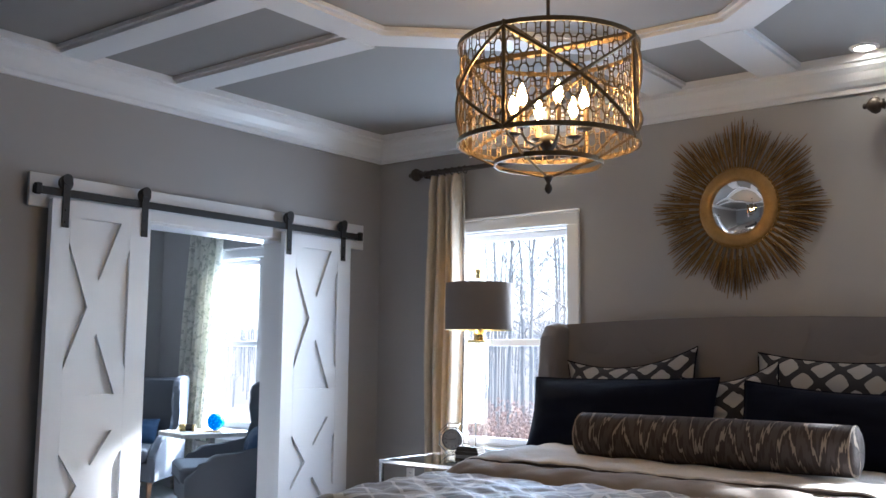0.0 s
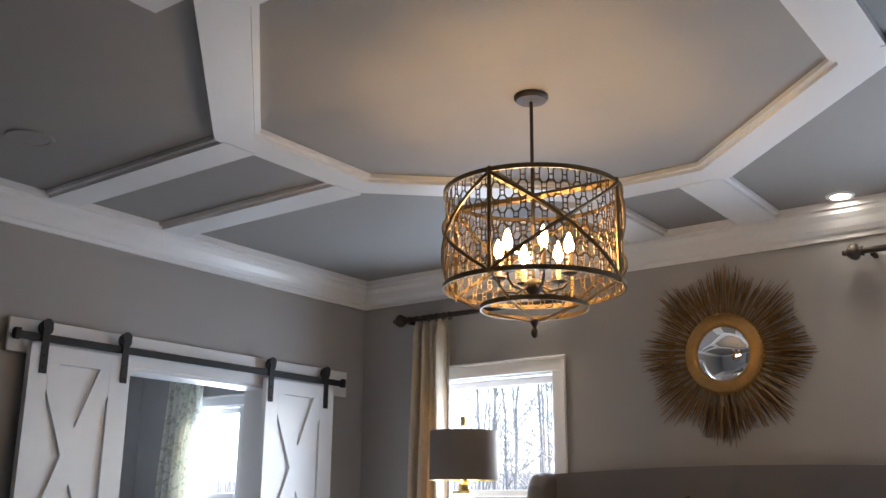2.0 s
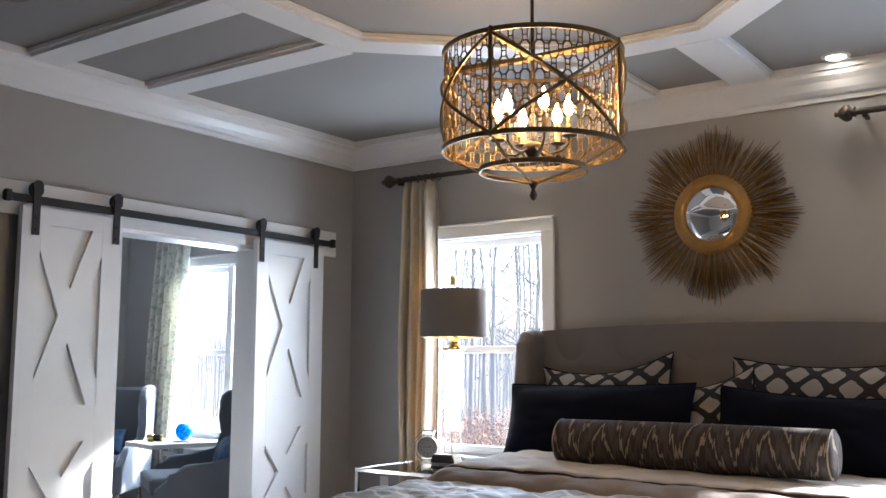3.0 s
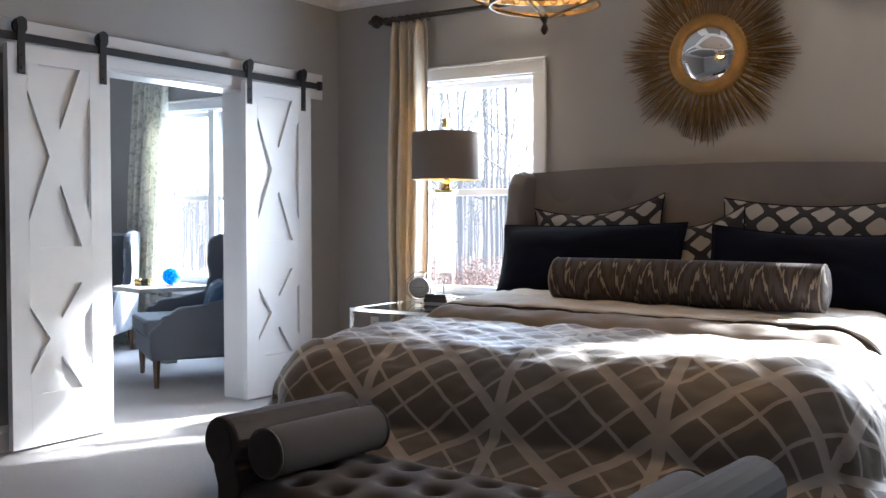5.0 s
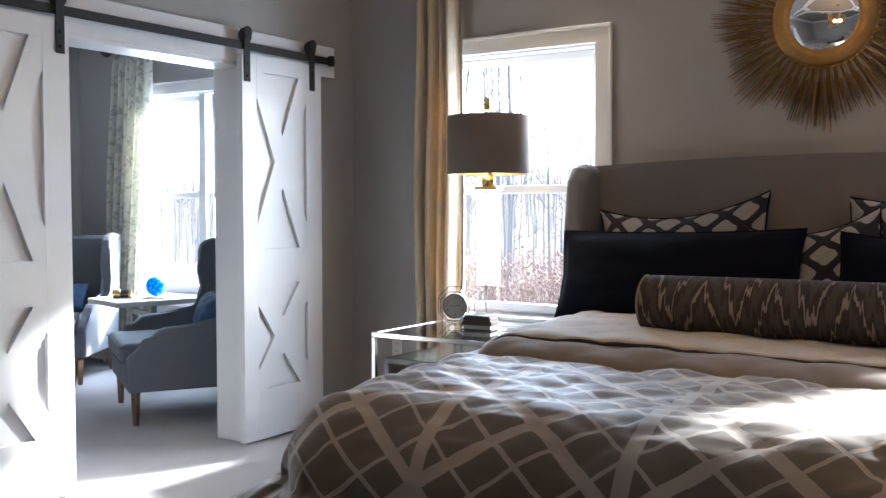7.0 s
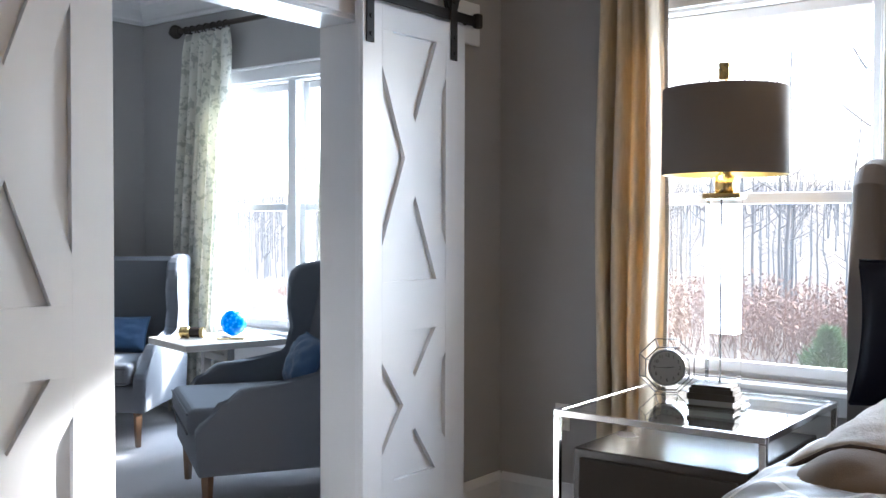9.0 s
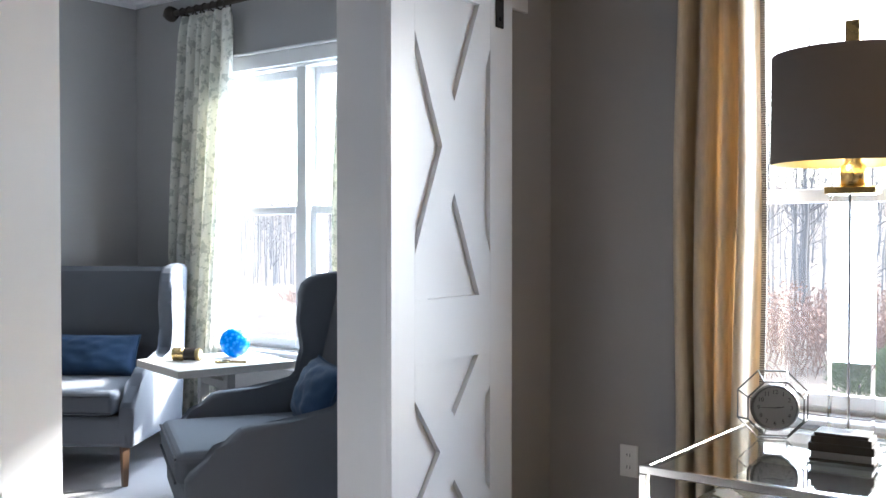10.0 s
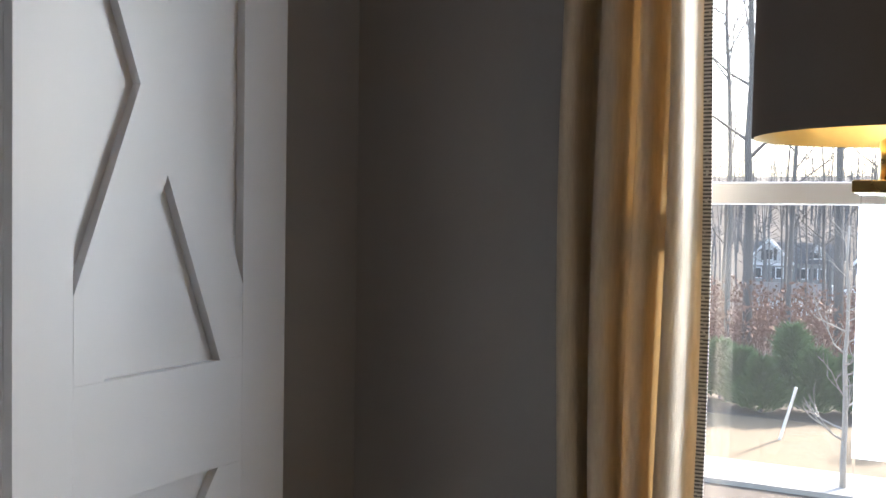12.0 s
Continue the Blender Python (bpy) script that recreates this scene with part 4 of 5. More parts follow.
def seat_fn(u, v):
    x, y = (2 * u - 1) * (BW - 0.085), (2 * v - 1) * 0.275
    e = (max(0, 1 - abs(2 * u - 1) ** 14) * max(0, 1 - abs(2 * v - 1) ** 8)) ** 0.5
    t = 0.0
    for r in range(3):
        for k in range(10):
            bx, by = -0.64 + 0.15 * k + (0.075 if r % 2 else 0), -0.16 + 0.16 * r
            t += 0.042 * math.exp(-((x - bx) ** 2 + (y - by) ** 2) / 0.0011) + 0.012 * math.exp(-((x - bx) ** 2 + (y - by) ** 2) / 0.006)
    return Vector((x, y, 0.335 + 0.105 * e - t))


part("seat", grid(150, 60, seat_fn), M_BENCH, bench, "deep button-tufted seat", smooth=True)
part("apron", box(-BW + 0.08, BW - 0.08, -0.272, 0.272, 0.22, 0.337, 0.02, 2), M_BENCH, bench)
for r in range(3):
    for k in range(10):
        bx, by = -0.64 + 0.15 * k + (0.075 if r % 2 else 0), -0.16 + 0.16 * r
        if abs(bx) < BW - 0.12:
            part("button", lathe([(0.0, 0.006), (0.008, 0.005), (0.011, 0.0), (0.0, -0.002)], 10, (bx, by, seat_fn(bx / (BW - 0.085) / 2 + 0.5, by / 0.275 / 2 + 0.5).z + 0.004), close=False), M_BENCH, bench)
for s in (-1, 1):
    cxr, czr, rr = -0.012, 0.530, 0.078
    left = [(-0.055, 0.20), (-0.048, 0.27), (-0.022, 0.34), (-0.010, 0.40), (-0.030, 0.452)]
    right = [(0.070, 0.455), (0.062, 0.40), (0.066, 0.33), (0.07, 0.20)]
    arc = [(cxr + rr * math.cos(a), czr + rr * math.sin(a)) for a in [math.radians(d) for d in range(250, -51, -20)]]
    outline = [(px * (1 if s < 0 else -1) + s * (BW - 0.06), pz) for px, pz in left + arc + right]
    arm = part("arm", prism(outline, "xz", -0.275, 0.275, 0.012, 2), M_BENCH, bench, "scrolled upholstered arm", smooth=False)
    inner = [(cxr + (px - cxr) * 0.80, czr + (pz - czr) * 0.80) for px, pz in arc]
    part("arm_face", prism([(px * (1 if s < 0 else -1) + s * (BW - 0.06), pz) for px, pz in inner], "xz", -0.284, -0.2755, 0.003, 1), M_BENCH, arm)
for lx in (-0.70, 0.70):
    for ly in (-0.22, 0.22):
        part("leg", lathe([(0.016, 0.0), (0.020, 0.04), (0.030, 0.14), (0.034, 0.219)], 12, (lx, ly, 0)), M_DARKWOOD, bench, smooth=True)
for x, y, rz, length in ((2.645, -3.285, 85, 0.50), (3.825, -3.475, 88, 0.42)):
    b = part("bench_bolster", bolster_bm(length, 0.075, 0.02), M_BENCH, smooth=True)
    b.matrix_world = pose(x, y, 0.511, 0, 0, rz)
    end_piping(b, length, 0.074, M_LINEN, "paler corded seam")
    tagged(b, "round taupe bolster resting on the bench by its arm", "bolster", "bench bolsters")

# ---- bedside ----
ns = thing("nightstand", 1.16, -0.475, 0.0, "glass-topped polished nickel nightstand round a dark wood drawer", "nightstand")
NW, ND, NH = 0.352, 0.375, 0.64
for sx in (-1, 1):
    for sy in (-1, 1):
        part("leg", box(sx * NW - 0.011, sx * NW + 0.011, sy * ND - 0.011, sy * ND + 0.011, 0, NH - 0.0225, 0.002), M_CHROME, ns)
for sx in (-1, 1):
    part("top_rail", box(sx * NW - 0.011, sx * NW + 0.011, -ND + 0.0115, ND - 0.0115, NH - 0.022, NH, 0.002), M_CHROME, ns)
    part("top_rail", box(-NW - 0.011, NW + 0.011, sx * ND - 0.011, sx * ND + 0.011, NH - 0.022, NH + 0.0005, 0.002), M_CHROME, ns)
    part("foot_rail", box(sx * NW - 0.009, sx * NW + 0.009, -ND + 0.012, ND - 0.012, 0.03, 0.048, 0.002), M_CHROME, ns)
part("glass_top", box(-NW + 0.012, NW - 0.012, -ND + 0.012, ND - 0.012, NH - 0.009, NH - 0.001, 0.001), M_TOPGLASS, ns, "clear glass top")
cab = part("drawer_case", box(-0.30, 0.30, -ND + 0.015, ND - 0.03, 0.20, 0.515, 0.004), M_DARKWOOD, ns, "dark espresso wood drawer case")
for px in (-0.30, 0.30):
    part("cabinet_support", box(px * 1.12 - 0.02, px * 1.12 + 0.02, -0.02, 0.02, 0.23, 0.25, 0.002), M_CHROME, ns)
part("drawer_front", box(-0.272, 0.272, -ND + 0.001, -ND + 0.0145, 0.235, 0.485, 0.003), M_BOX, cab, "dark grey drawer front")
hd = bmesh.new()
for k in range(3):
    add_tube(hd, [(-0.03 + 0.03 * k + 0.013 * math.cos(a), -ND - 0.008, 0.36 + 0.013 * math.sin(a)) for a in [2 * math.pi * i / 12 for i in range(13)]], 0.003, 5, False)
part("handle", hd, M_CHROME, cab, "linked metal ring pull")

lamp = thing("table_lamp", 1.205, -0.38, NH, "tall clear acrylic table lamp with a taupe drum shade, lit", "lamp")
part("base", box(-0.085, 0.085, -0.034, 0.040, 0.0015, 0.022, 0.002), M_ACRYLIC, lamp, "clear acrylic plinth")
part("column", box(-0.058, 0.058, -0.022, 0.022, 0.0225, 0.722, 0.002), M_ACRYLIC, lamp, "clear acrylic column")
part("stem", tube([(0, -0.028, 0.0225), (0, -0.028, 0.722)], 0.004, 8), M_CHROME, lamp)
part("cap", box(-0.068, 0.068, -0.034, 0.034, 0.723, 0.742, 0.002), M_BRASS, lamp, "brass column cap")
part("socket", lathe([(0.034, 0.7425), (0.034, 0.80), (0.022, 0.81), (0.017, 0.86)], 14), M_BRASS, lamp, smooth=True)
part("bulb", lathe([(0.012, 0.8605), (0.028, 0.90), (0.030, 0.925), (0.020, 0.95), (0.0, 0.957)], 14, close=False), M_LAMPBULB, lamp, "lit frosted bulb", smooth=True)
sh = part("shade", lathe([(0.216, 0.806), (0.218, 0.808), (0.216, 1.106), (0.214, 1.108)], 56, close=False), M_SHADE, lamp, "taupe fabric drum shade", smooth=False)
part("lining", lathe([(0.2145, 0.8065), (0.2130, 1.1075)], 56, close=False), M_SHADEGOLD, sh, "gold foil shade lining", smooth=True)
for p in sh.data.polygons:
    p.use_smooth = True
sp = bmesh.new()
for k in range(3):
    a = 2 * math.pi * k / 3 + 0.4
    add_tube(sp, [(0, 0, 1.09), (0.212 * math.cos(a), 0.212 * math.sin(a), 1.09)], 0.0025, 5)
add_tube(sp, [(0, 0, 0.9575), (0, 0, 1.139)], 0.003, 6)
part("spider", sp, M_BRASS, sh)
part("finial", box(-0.019, 0.019, -0.019, 0.019, 1.139, 1.20, 0.002), M_BRASS, lamp, "square brass finial")

clock = thing("mantel_clock", 0.985, -0.36, NH, "small round clock in an open wire octagon frame", "clock", rz=26)
CR, CZ = 0.064, 0.106
part("case", lathe([(0.0, 0.022), (CR + 0.004, 0.022), (CR + 0.005, -0.012), (CR + 0.001, -0.018), (CR - 0.004, -0.0125), (0.0, -0.0125)], 36, (0, 0, CZ), "y", close=False), M_DARKNICKEL, clock, smooth=False)
dial = part("dial", lathe([(0.0, -0.0132), (CR - 0.004, -0.0132), (CR - 0.004, -0.0128), (0.0, -0.0128)], 36, (0, 0, CZ), "y", close=False), M_DIAL, clock, "pewter dial with black numerals")
for num in range(1, 13):
    a = math.pi / 2 - 2 * math.pi * num / 12
    cu = bpy.data.curves.new("numeral", "FONT")
    cu.body, cu.size, cu.align_x, cu.align_y, cu.extrude = str(num), 0.0175, "CENTER", "CENTER", 0.0003
    ob = new("numeral", cu)
    ob.parent = dial
    ob.matrix_local = Matrix.Translation((0.046 * math.cos(a), -0.0137, CZ + 0.046 * math.sin(a))) @ pose(0, 0, 0, 90, 0, 0)
    cu.materials.append(M_INK)
for a, ln, wd in ((math.radians(180), 0.040, 0.0013), (math.radians(8), 0.026, 0.0020)):
    part("clock_hand", tube([(0, -0.0142, CZ), (ln * math.cos(a), -0.0142, CZ + ln * math.sin(a))], [wd, wd * 0.6], 5), M_INK, dial)
fw = bmesh.new()
front, backr = ([(r * math.cos(math.radians(22.5 + 45 * k)), y, CZ + r * math.sin(math.radians(22.5 + 45 * k))) for k in range(8)] for r, y in ((0.084, -0.032), (0.108, 0.045)))
low = min(p[2] for p in backr) - 0.003
for ring3 in (front, backr):
    for k in range(8):
        add_tube(fw, [ring3[k], ring3[(k + 1) % 8]], 0.0027, 6)
for k in range(8):
    a = math.radians(22.5 + 45 * k)
    add_tube(fw, [front[k], backr[k]], 0.0024, 6)
    if k % 2:
        add_tube(fw, [front[k], (0.064 * math.cos(a), -0.008, CZ + 0.064 * math.sin(a))], 0.002, 5)
part("wire_frame", fw, M_DARKNICKEL, clock, "faceted dark nickel wire frame")
for v in clock.children:
    v.location.z -= low - 0.0005

holder = thing("box_stack", 1.212, -0.475, NH, "stack of dark brown lacquer boxes stepped in size", "box", rz=6)
part("tray", box(-0.083, 0.083, -0.050, 0.050, 0.0005, 0.008, 0.001), M_BOX, holder)
part("drawer_box", box(-0.077, 0.077, -0.048, 0.050, 0.0085, 0.027, 0.001), M_DIAL, holder, "pale grey box among dark ones")
part("box_step", box(-0.083, 0.083, -0.049, 0.050, 0.0275, 0.050, 0.001), M_BOX, holder)
part("box_step", box(-0.076, 0.076, -0.047, 0.050, 0.0505, 0.068, 0.001), M_BOX, holder)
part("lid", box(-0.068, 0.068, -0.045, 0.050, 0.0685, 0.078, 0.001), M_BOX, holder)


def outlet(x, y, z, rz):
    o = thing("wall_outlet", x, y, z, "white plastic double outlet on the wall", "outlet", "wall outlets", rz)
    part("plate", box(-0.036, 0.036, -0.007, -0.001, -0.058, 0.058, 0.002), M_PLASTIC, o)
    for dz in (-0.022, 0.022):
        sk = part("socket_face", box(-0.017, 0.017, -0.0095, -0.0072, dz - 0.014, dz + 0.014, 0.001), M_PLASTIC, o)
        for dx in (-0.006, 0.006):
            part("slot", box(dx - 0.0012, dx + 0.0012, -0.0105, -0.0097, dz - 0.005, dz + 0.006), M_INK, sk)
    return o


outlet(0.337, 0.0, 0.424, 0)
outlet(0.0, -2.86, 0.36, 90)

# ---- sunburst mirror ----
MX, MZ = 2.79, 2.15
mirror = thing("sunburst_mirror", MX, -0.001, MZ, "round convex mirror in an antique gold sunburst of thin sticks", "mirror")
part("backplate", lathe([(0.0, -0.006), (0.24, -0.006), (0.24, -0.022), (0.0, -0.022)], 40, (0, 0, 0), "y", close=False), M_GOLD, mirror)
part("rim", lathe([(0.160, -0.024), (0.158, -0.045), (0.172, -0.056), (0.190, -0.050), (0.212, -0.046), (0.230, -0.034), (0.233, -0.0235), (0.160, -0.0235)], 64, (0, 0, 0), "y", close=False), M_GOLD, mirror, "broad gilded rim", smooth=True)
part("mirror_glass", lathe([(0.0, -0.068)] + [(0.158 * k / 8, -0.028 - 0.040 * math.sqrt(max(0, 1 - (k / 8) ** 2 * 0.9))) for k in range(1, 9)], 48, (0, 0, 0), "y", close=False), M_MIRROR, mirror, "convex mirror glass", smooth=True)
stick = to_mesh("ray", tube([(0, 0, 0), (0, 0, 0.6), (0, 0, 1.0)], [0.0060, 0.0050, 0.0022], 4), M_RAY)
rnd = random.Random(11)
NR = 150
for k in range(NR):
    a = 2 * math.pi * (k + rnd.uniform(-0.2, 0.2)) / NR
    long_one = k % 3 == 0
    r0 = 0.20 if k % 3 != 2 else 0.30
    lobes = 0.035 * math.cos(a * 8 + 0.6)
    r1 = 0.46 + lobes + rnd.uniform(-0.035, 0.045) + (0.02 if long_one else 0)
    ob = new("ray", stick)
    ob.parent = mirror
    ob.matrix_local = Matrix.Translation((r0 * math.cos(a), -0.016 - 0.010 * (k % 3), r0 * math.sin(a))) @ pose(0, 0, 0, 0, 90 - math.degrees(a), 0) @ Matrix.Diagonal((1, 1, r1 - r0, 1))
tw = bmesh.new()
for k in range(520):
    a = rnd.uniform(0, 2 * math.pi)
    lobes = 0.035 * math.cos(a * 8 + 0.6)
    r0, r1 = rnd.uniform(0.27, 0.40), 0.455 + lobes + rnd.uniform(-0.06, 0.05)
    da = rnd.uniform(-0.03, 0.03)
    y = rnd.uniform(-0.036, -0.010)
    add_tube(tw, [(r0 * math.cos(a), y, r0 * math.sin(a)), (r1 * math.cos(a + da), y, r1 * math.sin(a + da))], [0.0024, 0.0012], 3)
M_TWIG = surface("dark_gilt_twig", (0.13, 0.075, 0.03), 0.55, 0.4, var=0.4, scale=9, fine=70, bump=0.2)
tagged(part("twig_fringe", tw, M_TWIG, mirror, "fringe of fine gold twigs at the tips"), kind="stuff")

# ---- chandelier ----
CX, CY = 2.903, -2.28
ch = thing("chandelier", CX, CY, PANEL - 0.001, "brass honeycomb drum chandelier with six lit candle bulbs", "chandelier")
ZT, ZB, R = 2.485 - PANEL, 2.090 - PANEL, 0.350
part("canopy", lathe([(0.0, 0.0), (0.070, 0.0), (0.070, -0.012), (0.062, -0.022), (0.020, -0.026), (0.0, -0.026)], 32, close=False), M_BRONZE, ch, smooth=False)
part("rod", tube([(0, 0, -0.0265), (0, 0, ZB - 0.02)], 0.0075, 10), M_BRONZE, ch)


def band(z, h, r, t):
    return lathe([(r, z - h / 2), (r + t, z - h / 2), (r + t, z + h / 2), (r, z + h / 2), (r, z - h / 2)], 72, close=False)


part("top_ring", band(ZT, 0.018, R, 0.008), M_MESH, ch)
part("bottom_ring", band(ZB + 0.012, 0.018, R, 0.008), M_MESH, ch)
part("foot_ring", band(ZB - 0.066, 0.018, 0.205, 0.007), M_MESH, ch)
hexes = bmesh.new()
COLS, ROWS_N = 42, 7
pitch = 2 * math.pi / COLS
rh = (ZT - ZB - 0.02) / ROWS_N


def on_drum(a, z):
    return Vector(((R - 0.004) * math.cos(a), (R - 0.004) * math.sin(a), z))


def lattice_bar(a0, z0, a1, z1):
    add_tube(hexes, [on_drum(a0, z0), on_drum(a1, z1)], 0.0026, 4, False)


for r in range(ROWS_N):
    for c in range(COLS):
        a, z = pitch * (c + (0.5 if r % 2 else 0)), ZB + 0.015 + rh * (r + 0.5)
        w1, zt, zs = pitch * 0.33, rh * 0.62, rh * 0.34
        w2 = pitch * 0.14
        pts = [(a - w2, z + zt), (a + w2, z + zt), (a + w1, z + zs), (a + w1, z - zs), (a + w2, z - zt), (a - w2, z - zt), (a - w1, z - zs), (a - w1, z + zs)]
        pts = [(pa, min(max(pz, ZB + 0.008), ZT - 0.004)) for pa, pz in pts]
        for k in range(8):
            lattice_bar(*pts[k], *pts[(k + 1) % 8])
        lattice_bar(a + w1, z, a + pitch - w1, z)
part("lattice_drum", hexes, M_MESH, ch, "pierced honeycomb brass drum")
for k in range(4):
    a = 2 * math.pi * k / 4 + 0.087
    part("upright", tube([((R + 0.006) * math.cos(a), (R + 0.006) * math.sin(a), ZB - 0.004), ((R + 0.006) * math.cos(a), (R + 0.006) * math.sin(a), ZT + 0.012)], 0.0075, 6), M_MESH, ch)
    for s in (-1, 1):
        pts = []
        for i in range(13):
            b = a + math.pi / 4 + s * (math.pi / 4) * (i / 6 - 1)
            pts.append(((R + 0.008) * math.cos(b), (R + 0.008) * math.sin(b), ZB + 0.01 + (ZT - ZB - 0.02) * i / 12))
        part("diagonal_strap", tube(pts, 0.0072, 5), M_MESH, ch)
    part("lower_brace", tube([((R + 0.004) * math.cos(a), (R + 0.004) * math.sin(a), ZB + 0.008), (0.208 * math.cos(a), 0.208 * math.sin(a), ZB - 0.066), (0.02 * math.cos(a), 0.02 * math.sin(a), ZB - 0.115)], 0.005, 5), M_MESH, ch)
    part("top_spoke", tube([(0.01 * math.cos(a), 0.01 * math.sin(a), ZT - 0.01), ((R) * math.cos(a), R * math.sin(a), ZT - 0.004)], 0.015, 5), M_MESH, ch)
part("hub", lathe([(0.0, ZB - 0.018), (0.018, ZB - 0.014), (0.036, ZB + 0.012), (0.040, ZB + 0.03), (0.022, ZB + 0.048), (0.0, ZB + 0.050)], 18, close=False), M_BRONZE, ch, smooth=True)
part("finial", lathe([(0.0, ZB - 0.185), (0.010, ZB - 0.178), (0.016, ZB - 0.165), (0.012, ZB - 0.150), (0.007, ZB - 0.142), (0.014, ZB - 0.128), (0.020, ZB - 0.118), (0.012, ZB - 0.108), (0.0, ZB - 0.104)], 14, close=False), M_BRONZE, ch, smooth=True)
for k in range(6):
    a = 2 * math.pi * k / 6 + 0.3
    c, s = math.cos(a), math.sin(a)
    zc = ZB + 0.055
    arm = part("arm", tube([(0.03 * c, 0.03 * s, ZB + 0.02), (0.07 * c, 0.07 * s, ZB - 0.002), (0.115 * c, 0.115 * s, ZB + 0.006), (0.140 * c, 0.140 * s, ZB + 0.030), (0.142 * c, 0.142 * s, zc)], 0.0055, 6), M_BRONZE, ch)
    part("drip_pan", lathe([(0.0, zc), (0.016, zc), (0.032, zc + 0.008), (0.030, zc + 0.011), (0.0, zc + 0.006)], 16, (0.142 * c, 0.142 * s, 0), close=False), M_BRONZE, arm)
    part("candle_sleeve", lathe([(0.0105, zc + 0.0065), (0.0105, zc + 0.088)], 12, (0.142 * c, 0.142 * s, 0)), M_CANDLE, arm)
    part("bulb", lathe([(0.007, zc + 0.0885), (0.017, zc + 0.104), (0.020, zc + 0.119), (0.014, zc + 0.142), (0.005, zc + 0.166), (0.0, zc + 0.176)], 10, (0.142 * c, 0.142 * s, 0), close=False), M_BULB, arm, "glowing flame-shaped bulb", smooth=True)

# ---- ceiling fixtures ----


def downlight(x, y):
    d = thing("recessed_light", x, y, PANEL - 0.001, "lit recessed ceiling downlight with a white ring", "ceiling light", "recessed ceiling lights")
    part("ring", lathe([(0.050, -0.002), (0.075, -0.002), (0.073, -0.008), (0.052, -0.011), (0.050, -0.002)], 28, close=False), M_TRIM, d)
    part("lens", lathe([(0.0, -0.006), (0.049, -0.006), (0.049, -0.002), (0.0, -0.002)], 24, close=False), M_CAN, d, "glowing lens")
    beam = new("downlight_beam", bpy.data.lights.new("downlight_beam", "SPOT"))
    beam.data.energy, beam.data.color, beam.data.spot_size, beam.data.spot_blend, beam.data.shadow_soft_size = 2.2, (1.0, 0.80, 0.55), radians(62), 1.0, 0.06
    beam.matrix_world = look((x, y, PANEL - 0.02), (x + 0.001, y + 0.05, 0))
    return d


downlight(3.56, -0.215)
downlight(1.55, -0.215)
spk = thing("ceiling_speaker", 0.78, -3.235, PANEL - 0.001, "round white ceiling speaker", "speaker")
part("ring", lathe([(0.085, -0.001), (0.108, -0.001), (0.106, -0.007), (0.087, -0.007), (0.085, -0.001)], 32, close=False), M_CEIL, spk)
part("grille", lathe([(0.0, -0.005), (0.084, -0.004), (0.084, -0.001), (0.0, -0.001)], 32, close=False), M_CEIL, spk)
vent = thing("ceiling_vent", 4.55, -2.35, PANEL - 0.001, "white louvred ceiling air vent", "vent")
part("frame", ring_between([(-0.12, -0.22), (0.12, -0.22), (0.12, 0.22), (-0.12, 0.22)], [(-0.155, -0.255), (0.155, -0.255), (0.155, 0.255), (-0.155, 0.255)], -0.012, -0.001), M_TRIM, vent)
slat = to_mesh("slat", box(-0.004, 0.004, -0.218, 0.218, -0.010, -0.001), M_TRIM)
for k in range(9):
    ob = new("slat", slat)
    ob.parent = vent
    ob.location = (-0.10 + 0.025 * k, 0, 0)

# ---- sitting room ----


def wing_chair(x, y, rz, label):
    """Faces -y before it is turned."""
    c = thing("wing_chair", x, y, 0.0, label, "armchair", "wing chairs by the window", rz)
    W = 0.43
    part("base", box(-W + 0.02, W - 0.02, -0.395, 0.35, 0.20, 0.355, 0.02, 2), M_CHAIR, c)
    cush = part("seat_cushion", box(-W + 0.085, W - 0.085, -0.425, 0.225, 0.357, 0.478, 0.038, 4), M_CHAIR, c, "plump blue-grey seat cushion", smooth=False)
    for zc in (0.372, 0.455):
        part("piping", tube([(-W + 0.10, -0.424, zc), (W - 0.10, -0.424, zc)], 0.005, 6), M_CHAIRBACK, cush)
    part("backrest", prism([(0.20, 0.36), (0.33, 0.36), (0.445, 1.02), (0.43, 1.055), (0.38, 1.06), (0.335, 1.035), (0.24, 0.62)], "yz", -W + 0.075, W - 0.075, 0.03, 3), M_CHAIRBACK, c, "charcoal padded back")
    side = [(-0.385, 0.20), (-0.398, 0.30), (-0.398, 0.395), (-0.38, 0.42), (-0.282, 0.486), (-0.23, 0.545), (-0.205, 0.564), (-0.17, 0.572), (0.09, 0.582), (0.145, 0.594), (0.178, 0.625), (0.188, 0.68), (0.183, 0.74), (0.188, 0.86), (0.172, 0.93), (0.168, 0.985), (0.185, 1.03), (0.215, 1.055), (0.26, 1.071), (0.34, 1.08), (0.43, 1.07), (0.452, 1.05), (0.35, 0.40), (0.345, 0.20)]
    for s in (-1, 1):
        xm = s * (W - 0.035)
        part("side_panel", prism(side, "yz", xm - 0.038, xm + 0.038, 0.022, 4), M_CHAIR, c, "swept arm and wing in one")
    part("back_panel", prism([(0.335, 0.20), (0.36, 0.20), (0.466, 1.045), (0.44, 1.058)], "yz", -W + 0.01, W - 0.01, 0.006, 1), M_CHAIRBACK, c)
    for lx, ly, k in ((-W + 0.06, -0.345, 0), (W - 0.06, -0.345, 0), (-W + 0.06, 0.30, 0.05), (W - 0.06, 0.30, 0.05)):
        part("leg", tube([(lx, ly, 0.199), (lx, ly + k, 0.0)], [0.027, 0.017], 4), M_LEG, c, "tapered brown wood leg")
    return c


